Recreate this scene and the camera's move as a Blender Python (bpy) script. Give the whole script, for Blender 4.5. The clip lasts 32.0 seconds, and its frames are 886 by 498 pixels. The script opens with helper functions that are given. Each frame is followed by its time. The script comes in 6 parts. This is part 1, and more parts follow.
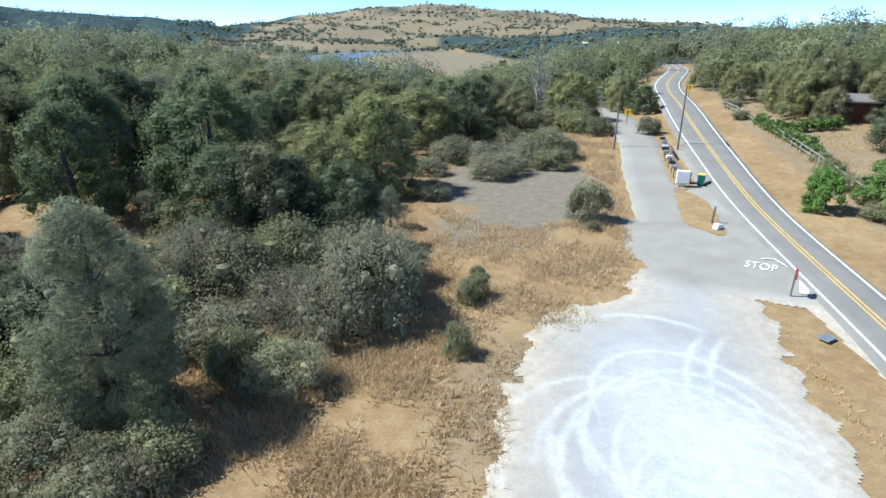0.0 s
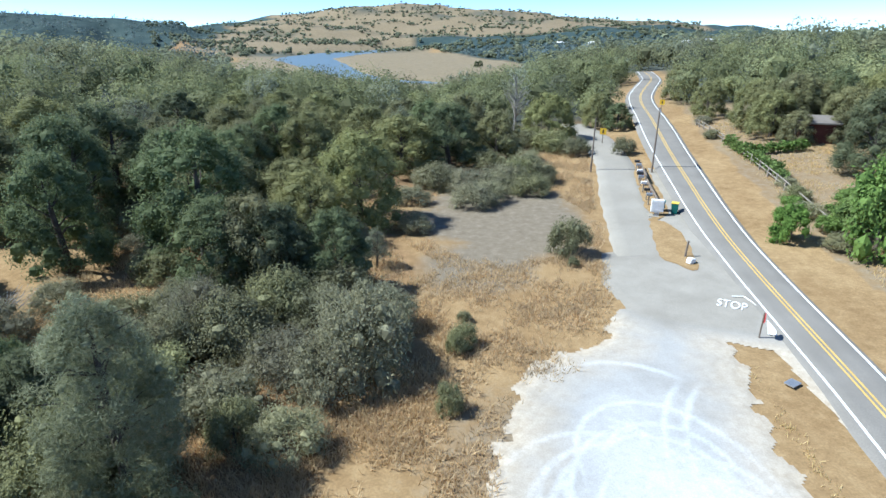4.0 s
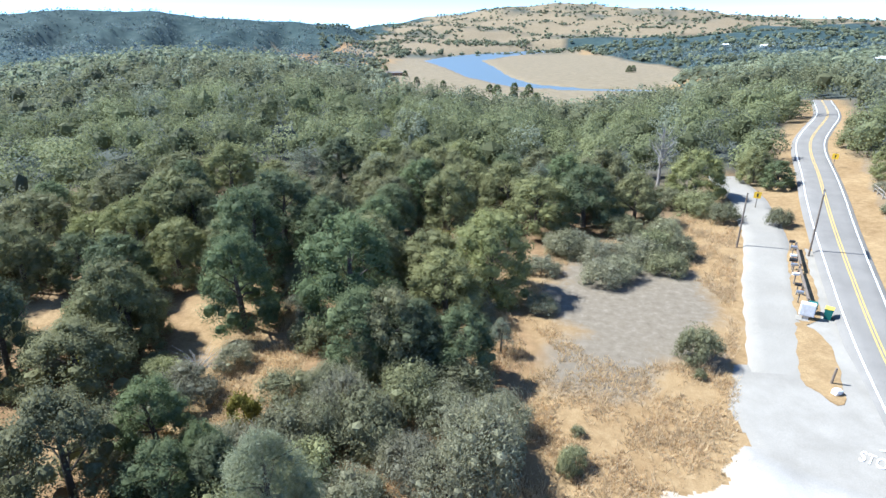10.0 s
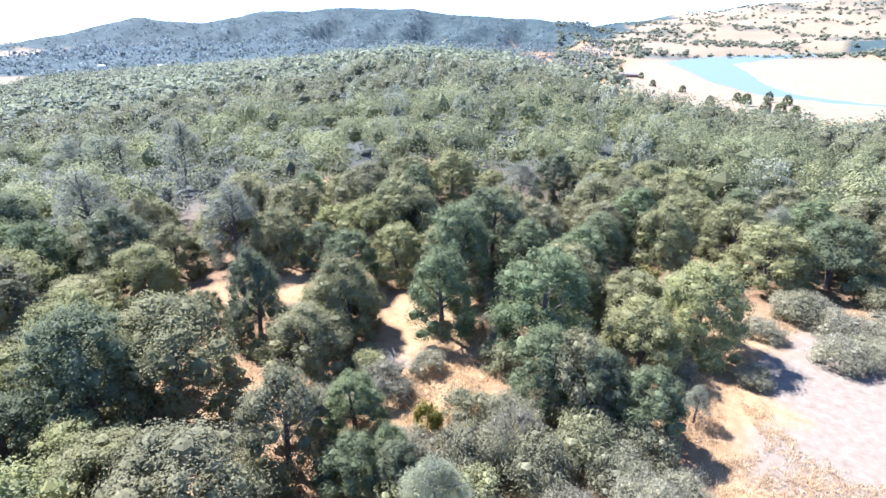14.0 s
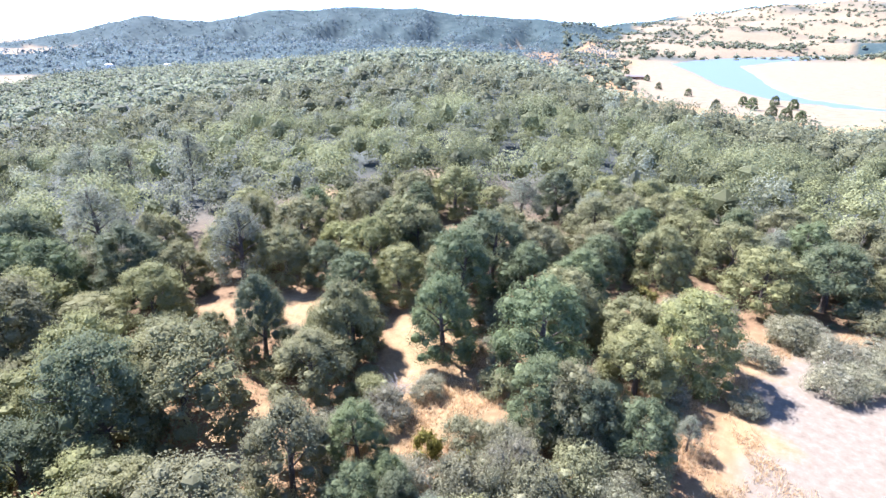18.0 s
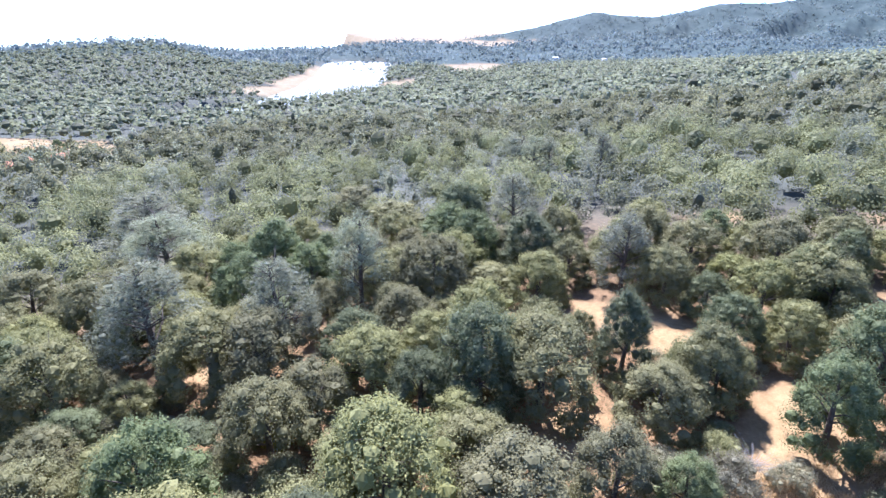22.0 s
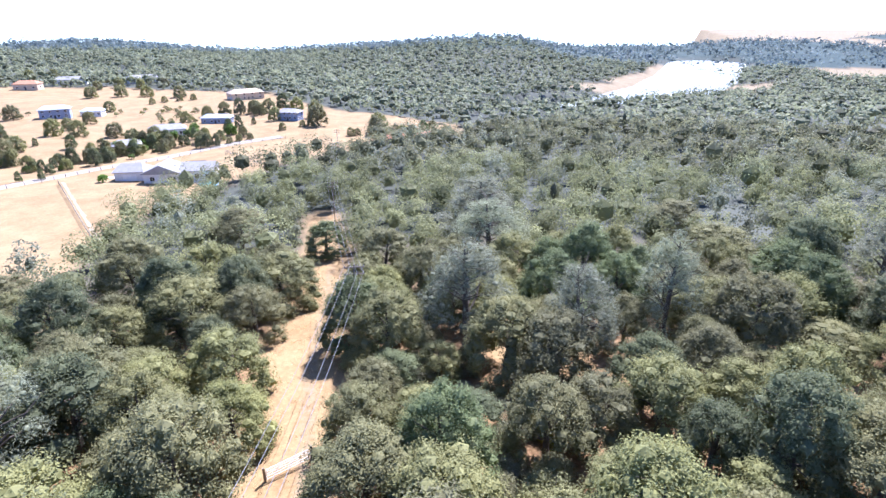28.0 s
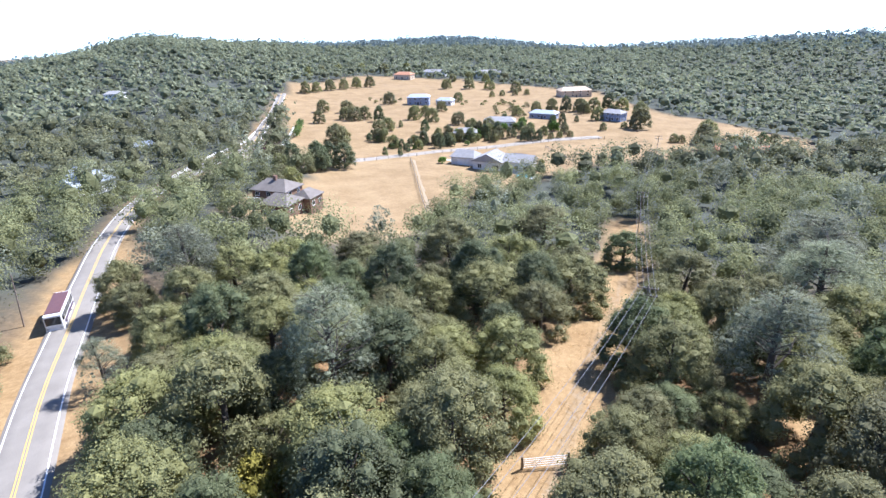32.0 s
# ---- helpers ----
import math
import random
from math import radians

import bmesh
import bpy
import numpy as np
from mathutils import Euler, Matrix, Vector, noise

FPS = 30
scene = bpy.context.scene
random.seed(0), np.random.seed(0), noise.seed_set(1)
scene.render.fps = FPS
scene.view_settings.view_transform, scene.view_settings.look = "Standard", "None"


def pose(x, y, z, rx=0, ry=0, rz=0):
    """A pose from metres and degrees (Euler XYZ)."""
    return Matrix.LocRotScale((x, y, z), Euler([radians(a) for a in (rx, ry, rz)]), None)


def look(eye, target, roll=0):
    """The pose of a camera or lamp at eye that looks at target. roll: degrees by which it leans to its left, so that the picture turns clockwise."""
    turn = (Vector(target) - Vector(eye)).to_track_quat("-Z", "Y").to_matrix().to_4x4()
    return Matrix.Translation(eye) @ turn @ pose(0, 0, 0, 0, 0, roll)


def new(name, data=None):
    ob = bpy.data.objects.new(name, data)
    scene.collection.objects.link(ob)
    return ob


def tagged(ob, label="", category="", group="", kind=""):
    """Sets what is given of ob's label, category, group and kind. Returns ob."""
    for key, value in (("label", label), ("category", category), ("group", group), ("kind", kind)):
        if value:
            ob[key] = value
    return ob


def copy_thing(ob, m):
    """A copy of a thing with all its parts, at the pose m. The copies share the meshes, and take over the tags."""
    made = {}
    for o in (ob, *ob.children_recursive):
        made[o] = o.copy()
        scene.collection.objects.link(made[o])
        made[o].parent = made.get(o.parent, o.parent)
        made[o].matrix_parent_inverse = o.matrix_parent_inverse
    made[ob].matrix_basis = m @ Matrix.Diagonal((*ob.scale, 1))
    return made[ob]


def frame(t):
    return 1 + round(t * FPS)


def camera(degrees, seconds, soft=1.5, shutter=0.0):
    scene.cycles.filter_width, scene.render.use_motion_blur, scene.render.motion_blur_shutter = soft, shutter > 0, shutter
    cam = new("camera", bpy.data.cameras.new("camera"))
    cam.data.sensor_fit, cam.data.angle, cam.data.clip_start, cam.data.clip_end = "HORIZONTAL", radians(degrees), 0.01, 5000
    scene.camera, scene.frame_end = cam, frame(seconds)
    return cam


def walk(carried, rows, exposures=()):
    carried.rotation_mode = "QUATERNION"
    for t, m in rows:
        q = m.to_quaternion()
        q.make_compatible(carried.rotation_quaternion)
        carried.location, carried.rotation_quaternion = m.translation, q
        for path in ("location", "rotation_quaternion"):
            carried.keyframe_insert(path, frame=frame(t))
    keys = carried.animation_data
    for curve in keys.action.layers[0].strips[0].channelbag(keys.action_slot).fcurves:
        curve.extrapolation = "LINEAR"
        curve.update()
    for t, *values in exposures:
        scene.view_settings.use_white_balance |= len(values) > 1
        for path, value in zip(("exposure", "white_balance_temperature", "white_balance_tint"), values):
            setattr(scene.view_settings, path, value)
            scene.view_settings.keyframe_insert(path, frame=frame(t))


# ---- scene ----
FOV = 77.606
cam = camera(FOV, 32.0, soft=1.5)


def aim(x, y, z, yaw, pitch, roll):
    """A camera pose: yaw to the left from +y, pitch up, roll, in degrees."""
    return pose(x, y, z) @ pose(0, 0, 0, 0, 0, yaw) @ pose(0, 0, 0, 90 + pitch) @ pose(0, 0, 0, 0, 0, roll)


# seconds, x, y, z, yaw, pitch, roll
FLIGHT = [
    (0, -0.00, 0.00, 13.04, -0.00, -21.29, -0.08),
    (0.5, -0.12, -0.06, 13.41, -0.89, -21.30, -0.18),
    (1, -0.31, -0.04, 13.81, -1.08, -21.35, -0.16),
    (1.5, -0.44, -0.02, 14.21, -0.51, -21.36, -0.16),
    (2, -0.50, -0.09, 14.60, -0.73, -21.32, -0.31),
    (2.5, -0.49, -0.11, 14.98, -1.40, -21.35, -0.37),
    (3, -0.45, -0.09, 15.39, -1.46, -21.40, -0.32),
    (3.5, -0.44, -0.05, 15.76, -2.31, -21.39, -0.32),
    (5.5, -0.38, 0.10, 17.59, -2.23, -21.40, -0.54),
    (6, -0.35, 0.07, 18.25, -3.05, -21.41, -0.56),
    (6.5, -0.49, 0.09, 18.87, -0.27, -21.44, -0.42),
    (7, -0.48, 0.13, 19.52, 5.78, -21.41, -0.44),
    (7.5, -0.25, 0.07, 20.20, 5.29, -21.39, -0.59),
    (8, -0.29, 0.08, 20.86, 4.94, -21.39, -0.57),
    (8.5, -0.25, 0.13, 21.52, 5.97, -21.43, -0.66),
    (9, -0.15, 0.21, 22.13, 5.81, -21.43, -0.69),
    (9.5, -0.12, 0.26, 22.75, 5.70, -21.40, -0.68),
    (10, -0.20, 0.30, 23.41, 12.28, -21.35, -0.60),
    (10.5, 0.00, 0.29, 23.99, 15.14, -21.38, -0.62),
    (11, -0.16, 0.36, 24.34, 18.21, -21.42, -0.45),
    (11.5, -0.18, 0.39, 24.71, 30.94, -21.45, -0.23),
    (12, 0.00, 0.53, 25.01, 39.36, -21.46, -0.07),
    (12.5, 0.06, 0.61, 25.33, 36.22, -21.50, -0.04),
    (13, -0.06, 0.65, 25.68, 35.68, -21.55, 0.08),
    (13.5, -0.13, 0.71, 25.97, 35.44, -21.56, 0.10),
    (14, -0.16, 0.75, 26.21, 34.80, -21.55, 0.15),
    (14.5, -0.23, 0.81, 26.48, 34.05, -21.56, 0.18),
    (16.5, 0.19, 1.04, 27.91, 32.59, -21.57, 0.27),
    (17, 0.21, 0.99, 28.31, 33.21, -21.61, 0.43),
    (17.5, 0.23, 0.90, 28.60, 33.05, -21.60, 0.43),
    (18, 0.17, 0.69, 28.85, 35.27, -21.63, 0.48),
    (18.5, 0.11, 0.51, 29.18, 44.09, -21.76, 0.51),
    (19, 0.22, 0.44, 29.49, 53.63, -21.88, 0.55),
    (19.5, 0.37, 0.39, 29.81, 62.15, -21.95, 0.47),
    (20, 0.38, 0.26, 30.17, 71.35, -22.10, 0.29),
    (20.5, 0.54, 0.33, 30.45, 78.98, -22.16, 0.09),
    (21, 0.57, 0.36, 30.65, 76.77, -22.21, 0.09),
    (21.5, 0.53, 0.17, 30.88, 75.75, -22.28, 0.19),
    (22, 0.49, 0.02, 31.19, 76.23, -22.31, 0.16),
    (22.5, 0.50, -0.08, 31.42, 76.24, -22.30, 0.12),
    (23, 0.55, -0.13, 31.49, 75.57, -22.29, 0.19),
    (23.5, 0.64, -0.20, 31.51, 75.12, -22.30, 0.26),
    (24, 0.65, -0.34, 31.56, 75.17, -22.36, 0.39),
    (24.5, 0.79, -0.51, 31.64, 80.89, -22.38, 0.37),
    (25, 0.84, -0.57, 31.74, 89.09, -22.53, 0.16),
    (25.5, 0.80, -0.63, 31.67, 95.89, -22.53, -0.03),
    (26, 0.66, -0.88, 31.61, 103.13, -22.58, -0.21),
    (26.5, 0.65, -1.01, 31.76, 110.03, -22.60, -0.35),
    (28.5, 0.42, -1.46, 32.73, 108.89, -22.67, -0.22),
    (29, 0.54, -1.49, 32.93, 109.40, -22.65, -0.25),
    (29.5, 0.70, -1.51, 33.17, 115.06, -22.69, -0.43),
    (30, 0.79, -1.49, 33.33, 124.68, -22.66, -0.62),
    (30.5, 0.88, -1.58, 33.52, 132.33, -22.64, -0.90),
    (31, 1.05, -1.58, 33.80, 138.32, -22.57, -1.16),
    (31.5, 1.05, -1.35, 34.04, 142.60, -22.51, -1.30),
    (32, 1.14, -1.25, 34.32, 141.47, -22.56, -1.33),
]
EXPOSURES = [(0, 0.82, 5560, 3), (4, 0.88, 5580, 3), (7, 0.97, 5580, 4), (9, 1.32, 5540, 6), (10.5, 1.33, 5520, 9), (12, 2.18, 5500, 22), (18, 2.18, 5620, 24), (20, 2.3, 5500, 26), (22, 1.96, 5500, 26), (25, 1.84, 5520, 26), (29, 1.86, 5580, 25), (30.5, 1.74, 5580, 21), (32, 1.44, 5700, 17)]
walk(cam, [(t, aim(*p)) for t, *p in FLIGHT], EXPOSURES)

# ---- light ----
SUN_YAW, SUN_ELEV = 84.0, 50.0
sun_way = Vector((-math.sin(radians(SUN_YAW)) * math.cos(radians(SUN_ELEV)), math.cos(radians(SUN_YAW)) * math.cos(radians(SUN_ELEV)), math.sin(radians(SUN_ELEV))))
world = bpy.data.worlds.new("sky")
scene.world = world
world.use_nodes = True
wn, wl = world.node_tree.nodes, world.node_tree.links
sky = wn.new("ShaderNodeTexSky")
sky.sky_type = "NISHITA"
sky.sun_disc = False
sky.sun_elevation = radians(SUN_ELEV)
sky.sun_rotation = math.atan2(sun_way.x, sun_way.y)
sky.altitude = 7000
sky.air_density, sky.dust_density, sky.ozone_density = 1.0, 0.0, 3.0
wn["Background"].inputs["Strength"].default_value = 0.15
wl.new(sky.outputs["Color"], wn["Background"].inputs["Color"])
sun = new("sun", bpy.data.lights.new("sun", "SUN"))
sun.data.energy, sun.data.angle, sun.data.color = 4.7, radians(0.5), (1.0, 0.965, 0.91)
sun.matrix_world = look(sun_way * 100, (0, 0, 0))

# ---- the lie of the land ----
# profile of ground heights by direction (degrees to the left of +y) along these distances
RINGS = [0, 25, 50, 90, 150, 250, 400, 650, 1000, 1600, 2600, 4200]
LAND = {
    -180: [0, 0, -2, -5, -8, -9, -10, -12, -20, -40, -80, -150],
    -120: [0, 0, 0, 0, 0, 0, 0, 0, 0, 0, 0, 0],
    -60: [0, 0, 1, 3, 5, 7, 8, 8, 4, 4, 10, 10],
    -35: [0, 0, 0.5, 4, 6, 8, 8, 5, 0, 0, 5, 0],
    -18: [0, 0, 0, 1, 3, 3, 0, -10, -24, -10, 40, 80],
    -8: [0, 0, 0, 0, -2, -8, -20, -40, -42, -30, 10, 165],
    0: [0, 0, 0, 0, -4, -14, -30, -46, -44, -46, 0, 195],
    6: [0, 0, 0, 0, -3, -11, -26, -46, -50, -46, -10, 195],
    12: [0, 0, 0, 1, -1, -8, -20, -42, -50, -44, 10, 130],
    20: [0, 0, 1, 1, 1, -3, -11, -32, -36, -30, 10, 60],
    28: [0, 0, 1, 1, 3, 4, 4, -6, -28, -10, 75, 60],
    38: [0, 0, 1, 2, 4, 7, 9, 2, -20, 0, 100, 80],
    48: [0, 0, 0, 0, 0, 0, 0, -6, -25, 10, 118, 100],
    55: [0, 0, 0, -1, -2, -4, -6, -14, -28, 5, 75, 60],
    63: [0, 0, -1, -2, -5, -9, -13, -22, -32, 0, 74, 50],
    72: [0, 0, -2, -5, -8, -13, -20, -34, -40, -20, 5, -60],
    80: [0, 0, -2, -6, -9, -15, -24, -38, -36, -18, -70, -170],
    88: [0, 0, -3, -7, -11, -18, -28, -40, -38, -32, -80, -175],
    96: [0, 0, -4, -8, -12, -20, -28, -38, -30, -36, -90, -180],
    103: [0, 0, -4, -8, -12, -20, -27, -32, 3, -20, -90, -180],
    108: [0, 0, -4, -9, -13, -20, -26, -30, -3, -20, -90, -180],
    117: [0, 0, -4, -9, -14, -18, -20, -24, -15, -32, -90, -180],
    127: [0, -1, -4, -9, -14, -16, -17, -18, -20, -45, -100, -190],
    140: [0, -1, -4, -9, -13, -16, -16, -16, -8, -14, -50, -120],
    152: [0, -1, -3, -7, -11, -14, -14, -12, -6, -22, -80, -150],
    160: [0, -1, -2, -4, -8, -12, -10, 4, 4, -20, -80, -150],
    168: [0, -1, -2, -4, -7, -9, -2, 14, 16, 0, -60, -130],
    174: [0, 0, -2, -4, -7, -9, -6, 2, -6, -30, -80, -150],
    180: [0, 0, -2, -5, -8, -9, -10, -12, -20, -40, -80, -150],
}
# the mountain's crest: direction, and how high it stands over the flight, in degrees
CREST = [(22, 0.45), (24, 0.8), (26, 1.12), (28, 1.12), (31, 1.33), (34, 1.45), (36, 1.72), (38, 2.02), (40, 1.9), (42, 1.98), (44, 2.06), (46, 1.88), (48, 1.66), (50, 1.72), (52, 1.62), (54, 1.1), (57, 0.62), (60, 0.78), (62, 1.08), (64, 0.56), (68, -0.4), (72, -1.1), (76, -1.65)]
first_yaws = sorted(LAND)
first_rows = np.array([LAND[y] for y in first_yaws], float)
for crest_yaw, crest_up in CREST:
    row = [float(np.interp(crest_yaw, first_yaws, first_rows[:, k])) for k in range(len(RINGS))]
    row[10] = 28 + 2600 * math.tan(radians(crest_up))
    row[11] = min(row[11], row[10] - 30)
    LAND[crest_yaw] = row
for y in (28, 38, 48, 55, 63, 72):
    if y not in dict(CREST):
        del LAND[y]
LAND_YAWS = np.array(sorted(LAND), float)
LAND_Z = np.array([LAND[y] for y in sorted(LAND)], float)
WATER_Z = -41.0


def ripple(x, y, s, k):
    return np.sin(x / s + 1.3 * k) * np.cos(y / s * 1.17 + 2.1 * k) + 0.6 * np.sin((x * 0.6 + y * 0.8) / s * 2.3 + k) + 0.4 * np.cos((x * 0.8 - y * 0.5) / s * 4.1 + 3 * k)


def ground_z(x, y):
    """Height of the ground, for numbers or arrays."""
    x, y = np.asarray(x, float), np.asarray(y, float)
    yaw, r = np.degrees(np.arctan2(-x, y)), np.hypot(x, y)
    i = np.clip(np.searchsorted(LAND_YAWS, yaw, "right") - 1, 0, len(LAND_YAWS) - 2)
    u = (yaw - LAND_YAWS[i]) / (LAND_YAWS[i + 1] - LAND_YAWS[i])
    ring = np.array(RINGS, float)
    j = np.clip(np.searchsorted(ring, r, "right") - 1, 0, len(ring) - 2)
    v = np.clip((r - ring[j]) / (ring[j + 1] - ring[j]), 0, 1)
    u = u * u * (3 - 2 * u) * 0.5 + u * 0.5
    z = (LAND_Z[i, j] * (1 - u) + LAND_Z[i + 1, j] * u) * (1 - v) + (LAND_Z[i, j + 1] * (1 - u) + LAND_Z[i + 1, j + 1] * u) * v
    far = np.clip((r - 900) / 1500, 0, 1)
    high = np.clip((z + 30) / 60, 0, 1)
    mount = np.clip((yaw - 21) / 4, 0, 1) * np.clip((78 - yaw) / 6, 0, 1)
    calm = 1 - mount * (1 - np.clip(np.abs(r - 2600) / 1400, 0, 1) * 0.7)
    z = z + far * high * calm * (13 * ripple(x, y, 170.0, 1) + 6 * ripple(x, y, 60.0, 2))
    up = np.clip((r - 1500) / 1100, 0, 1)
    fold = np.abs(np.sin(np.radians(yaw * 22) + 0.9 * np.sin(r / 330.0) + 0.5 * np.sin(yaw * 0.7))) + 0.45 * np.abs(np.sin(np.radians(yaw * 61) + 1.3 * np.sin(r / 170.0)))
    z = z - mount * 4 * up * (1 - up) * 62 * fold
    z = z + np.clip((r - 60) / 200, 0, 1) * np.clip(1 - (r - 500) / 500, 0, 1) * 0.7 * ripple(x, y, 31.0, 3)
    return z


def line_away(x, y, line):
    """Distance of the points from a polyline, and how far along it (0 to 1)."""
    best, along = np.full(np.shape(x), 1e9), np.zeros(np.shape(x))
    for k in range(len(line) - 1):
        (ax, ay), (bx, by) = line[k], line[k + 1]
        dx, dy = bx - ax, by - ay
        s = np.clip(((x - ax) * dx + (y - ay) * dy) / (dx * dx + dy * dy), 0, 1)
        d = np.hypot(x - ax - s * dx, y - ay - s * dy)
        along = np.where(d < best, (k + s) / (len(line) - 1), along)
        best = np.minimum(best, d)
    return best, along


def in_poly(x, y, ring):
    x, y = np.asarray(x, float), np.asarray(y, float)
    inside = np.zeros(x.shape, bool)
    for (ax, ay), (bx, by) in zip(ring, ring[1:] + ring[:1]):
        if ay != by:
            inside ^= ((ay > y) != (by > y)) & (x < (bx - ax) * (y - ay) / (by - ay) + ax)
    return inside


CHANNEL = [(120, 690), (20, 700), (-60, 760), (-120, 900), (-190, 1150), (-285, 1450), (-260, 1800), (-160, 2000), (-20, 2200)]
ARM = [(-444, -89), (-547, -24), (-689, 37), (-857, 75), (-1116, 107)]
dry_land = ground_z


def ground_z(x, y):
    x, y = np.asarray(x, float), np.asarray(y, float)
    z = dry_land(x, y)
    z = np.where((z < -39.4) & (np.hypot(x, y) < 1500 + 3000 * (y > 300)), -39.4 + 0.15 * np.tanh((z + 39.4) / 10), z)
    for line, w0, w1, curl in ((CHANNEL, 12, 150, 2.2), (ARM, 24, 62, 1.0)):
        d, s = line_away(x, y, line)
        w = w0 + (w1 - w0) * s**curl
        k = np.clip((w * 1.35 - d) / (w * 0.7), 0, 1)
        z = z + (np.minimum(z, -47.0) - z) * k * k * (3 - 2 * k)
    return z


# ---- materials ----
def nodes_of(name):
    m = bpy.data.materials.new(name)
    m.use_nodes = True
    n, l = m.node_tree.nodes, m.node_tree.links
    return m, n, l, n["Principled BSDF"]


def ramp(n, stops):
    r = n.new("ShaderNodeValToRGB")
    e = r.color_ramp.elements
    while len(e) < len(stops):
        e.new(0.5)
    for k, (p, c) in enumerate(stops):
        e[k].position, e[k].color = p, (*c, 1)
    return r


def noise_node(n, l, scale, detail=6, rough=0.6, vec=None):
    t = n.new("ShaderNodeTexNoise")
    t.inputs["Scale"].default_value, t.inputs["Detail"].default_value, t.inputs["Roughness"].default_value = scale, detail, rough
    if vec is not None:
        l.new(vec, t.inputs["Vector"])
    return t


def mix(n, l, fac, a, b, blend="MIX"):
    m = n.new("ShaderNodeMix")
    m.data_type, m.blend_type = "RGBA", blend
    for sock, v in ((m.inputs[0], fac), (m.inputs[6], a), (m.inputs[7], b)):
        if hasattr(v, "links"):
            l.new(v, sock)
        elif isinstance(v, tuple):
            sock.default_value = (*v, 1)
        else:
            sock.default_value = v
    return m.outputs[2]


def bump(n, l, p, height, strength, distance):
    b = n.new("ShaderNodeBump")
    b.inputs["Strength"].default_value, b.inputs["Distance"].default_value = strength, distance
    l.new(height, b.inputs["Height"])
    l.new(b.outputs["Normal"], p.inputs["Normal"])


def grained(name, low, high, scale, rough=0.85, fine=None, bumpy=0.3, depth=0.02, metal=0.0, spots=None):
    """A surface of two tones at two scales of noise, with a fine relief."""
    m, n, l, p = nodes_of(name)
    geo = n.new("ShaderNodeNewGeometry")
    a = noise_node(n, l, scale, vec=geo.outputs["Position"])
    b = noise_node(n, l, fine or scale * 9, 4, 0.7, geo.outputs["Position"])
    mean = tuple((x + y) / 2 for x, y in zip(low, high))
    r1 = ramp(n, [(0.33, low), (0.67, high)])
    l.new(a.outputs["Fac"], r1.inputs["Fac"])
    r2 = ramp(n, [(0.3, tuple(c * 0.72 for c in mean)), (0.7, tuple(min(1, c * 1.28) for c in mean))])
    l.new(b.outputs["Fac"], r2.inputs["Fac"])
    col = mix(n, l, 0.45, r1.outputs["Color"], r2.outputs["Color"])
    if spots:
        c = noise_node(n, l, spots[1], 3, 0.5, geo.outputs["Position"])
        rs = ramp(n, [(spots[2], (0, 0, 0)), (spots[2] + 0.06, (1, 1, 1))])
        l.new(c.outputs["Fac"], rs.inputs["Fac"])
        col = mix(n, l, rs.outputs["Color"], col, spots[0])
    l.new(col, p.inputs["Base Color"])
    p.inputs["Roughness"].default_value, p.inputs["Metallic"].default_value = rough, metal
    p.inputs["Specular IOR Level"].default_value = 0.25
    if bumpy:
        bump(n, l, p, b.outputs["Fac"], bumpy, depth)
    return m


def leafy(name, dark, light, glow=0.3, spread=0.025):
    """Foliage: varies from leaf to leaf and from tree to tree; lets some light through."""
    m, n, l, p = nodes_of(name)
    geo, info = n.new("ShaderNodeNewGeometry"), n.new("ShaderNodeObjectInfo")
    r = ramp(n, [(0.0, dark), (0.6, tuple((a + b) / 2 for a, b in zip(dark, light))), (1.0, light)])
    l.new(geo.outputs["Random Per Island"], r.inputs["Fac"])
    hsv = n.new("ShaderNodeHueSaturation")
    for sock, lo, hi in (("Hue", 0.5 - spread * 0.4, 0.5 + spread * 0.3), ("Saturation", 0.88, 1.08), ("Value", 0.82, 1.14)):
        mr = n.new("ShaderNodeMapRange")
        mr.inputs["To Min"].default_value, mr.inputs["To Max"].default_value = lo, hi
        l.new(info.outputs["Random"], mr.inputs["Value"])
        l.new(mr.outputs["Result"], hsv.inputs[sock])
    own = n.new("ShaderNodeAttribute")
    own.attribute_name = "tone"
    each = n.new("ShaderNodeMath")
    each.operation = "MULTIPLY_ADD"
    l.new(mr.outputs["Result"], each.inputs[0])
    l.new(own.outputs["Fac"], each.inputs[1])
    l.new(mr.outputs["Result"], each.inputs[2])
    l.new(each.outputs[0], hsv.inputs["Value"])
    clump = noise_node(n, l, 0.16, 3, 0.7, geo.outputs["Position"])
    tone = ramp(n, [(0.3, (0.80, 0.82, 0.86)), (0.5, (1.0, 1.0, 1.0)), (0.7, (1.13, 1.11, 1.06))])
    l.new(clump.outputs["Fac"], tone.inputs["Fac"])
    l.new(mix(n, l, 1.0, r.outputs["Color"], tone.outputs["Color"], "MULTIPLY"), hsv.inputs["Color"])
    l.new(hsv.outputs["Color"], p.inputs["Base Color"])
    p.inputs["Roughness"].default_value = 0.7
    p.inputs["Specular IOR Level"].default_value = 0.14
    t = n.new("ShaderNodeBsdfTranslucent")
    l.new(hsv.outputs["Color"], t.inputs["Color"])
    ms = n.new("ShaderNodeMixShader")
    ms.inputs["Fac"].default_value = glow
    l.new(p.outputs["BSDF"], ms.inputs[1])
    l.new(t.outputs["BSDF"], ms.inputs[2])
    l.new(ms.outputs["Shader"], n["Material Output"].inputs["Surface"])
    return m


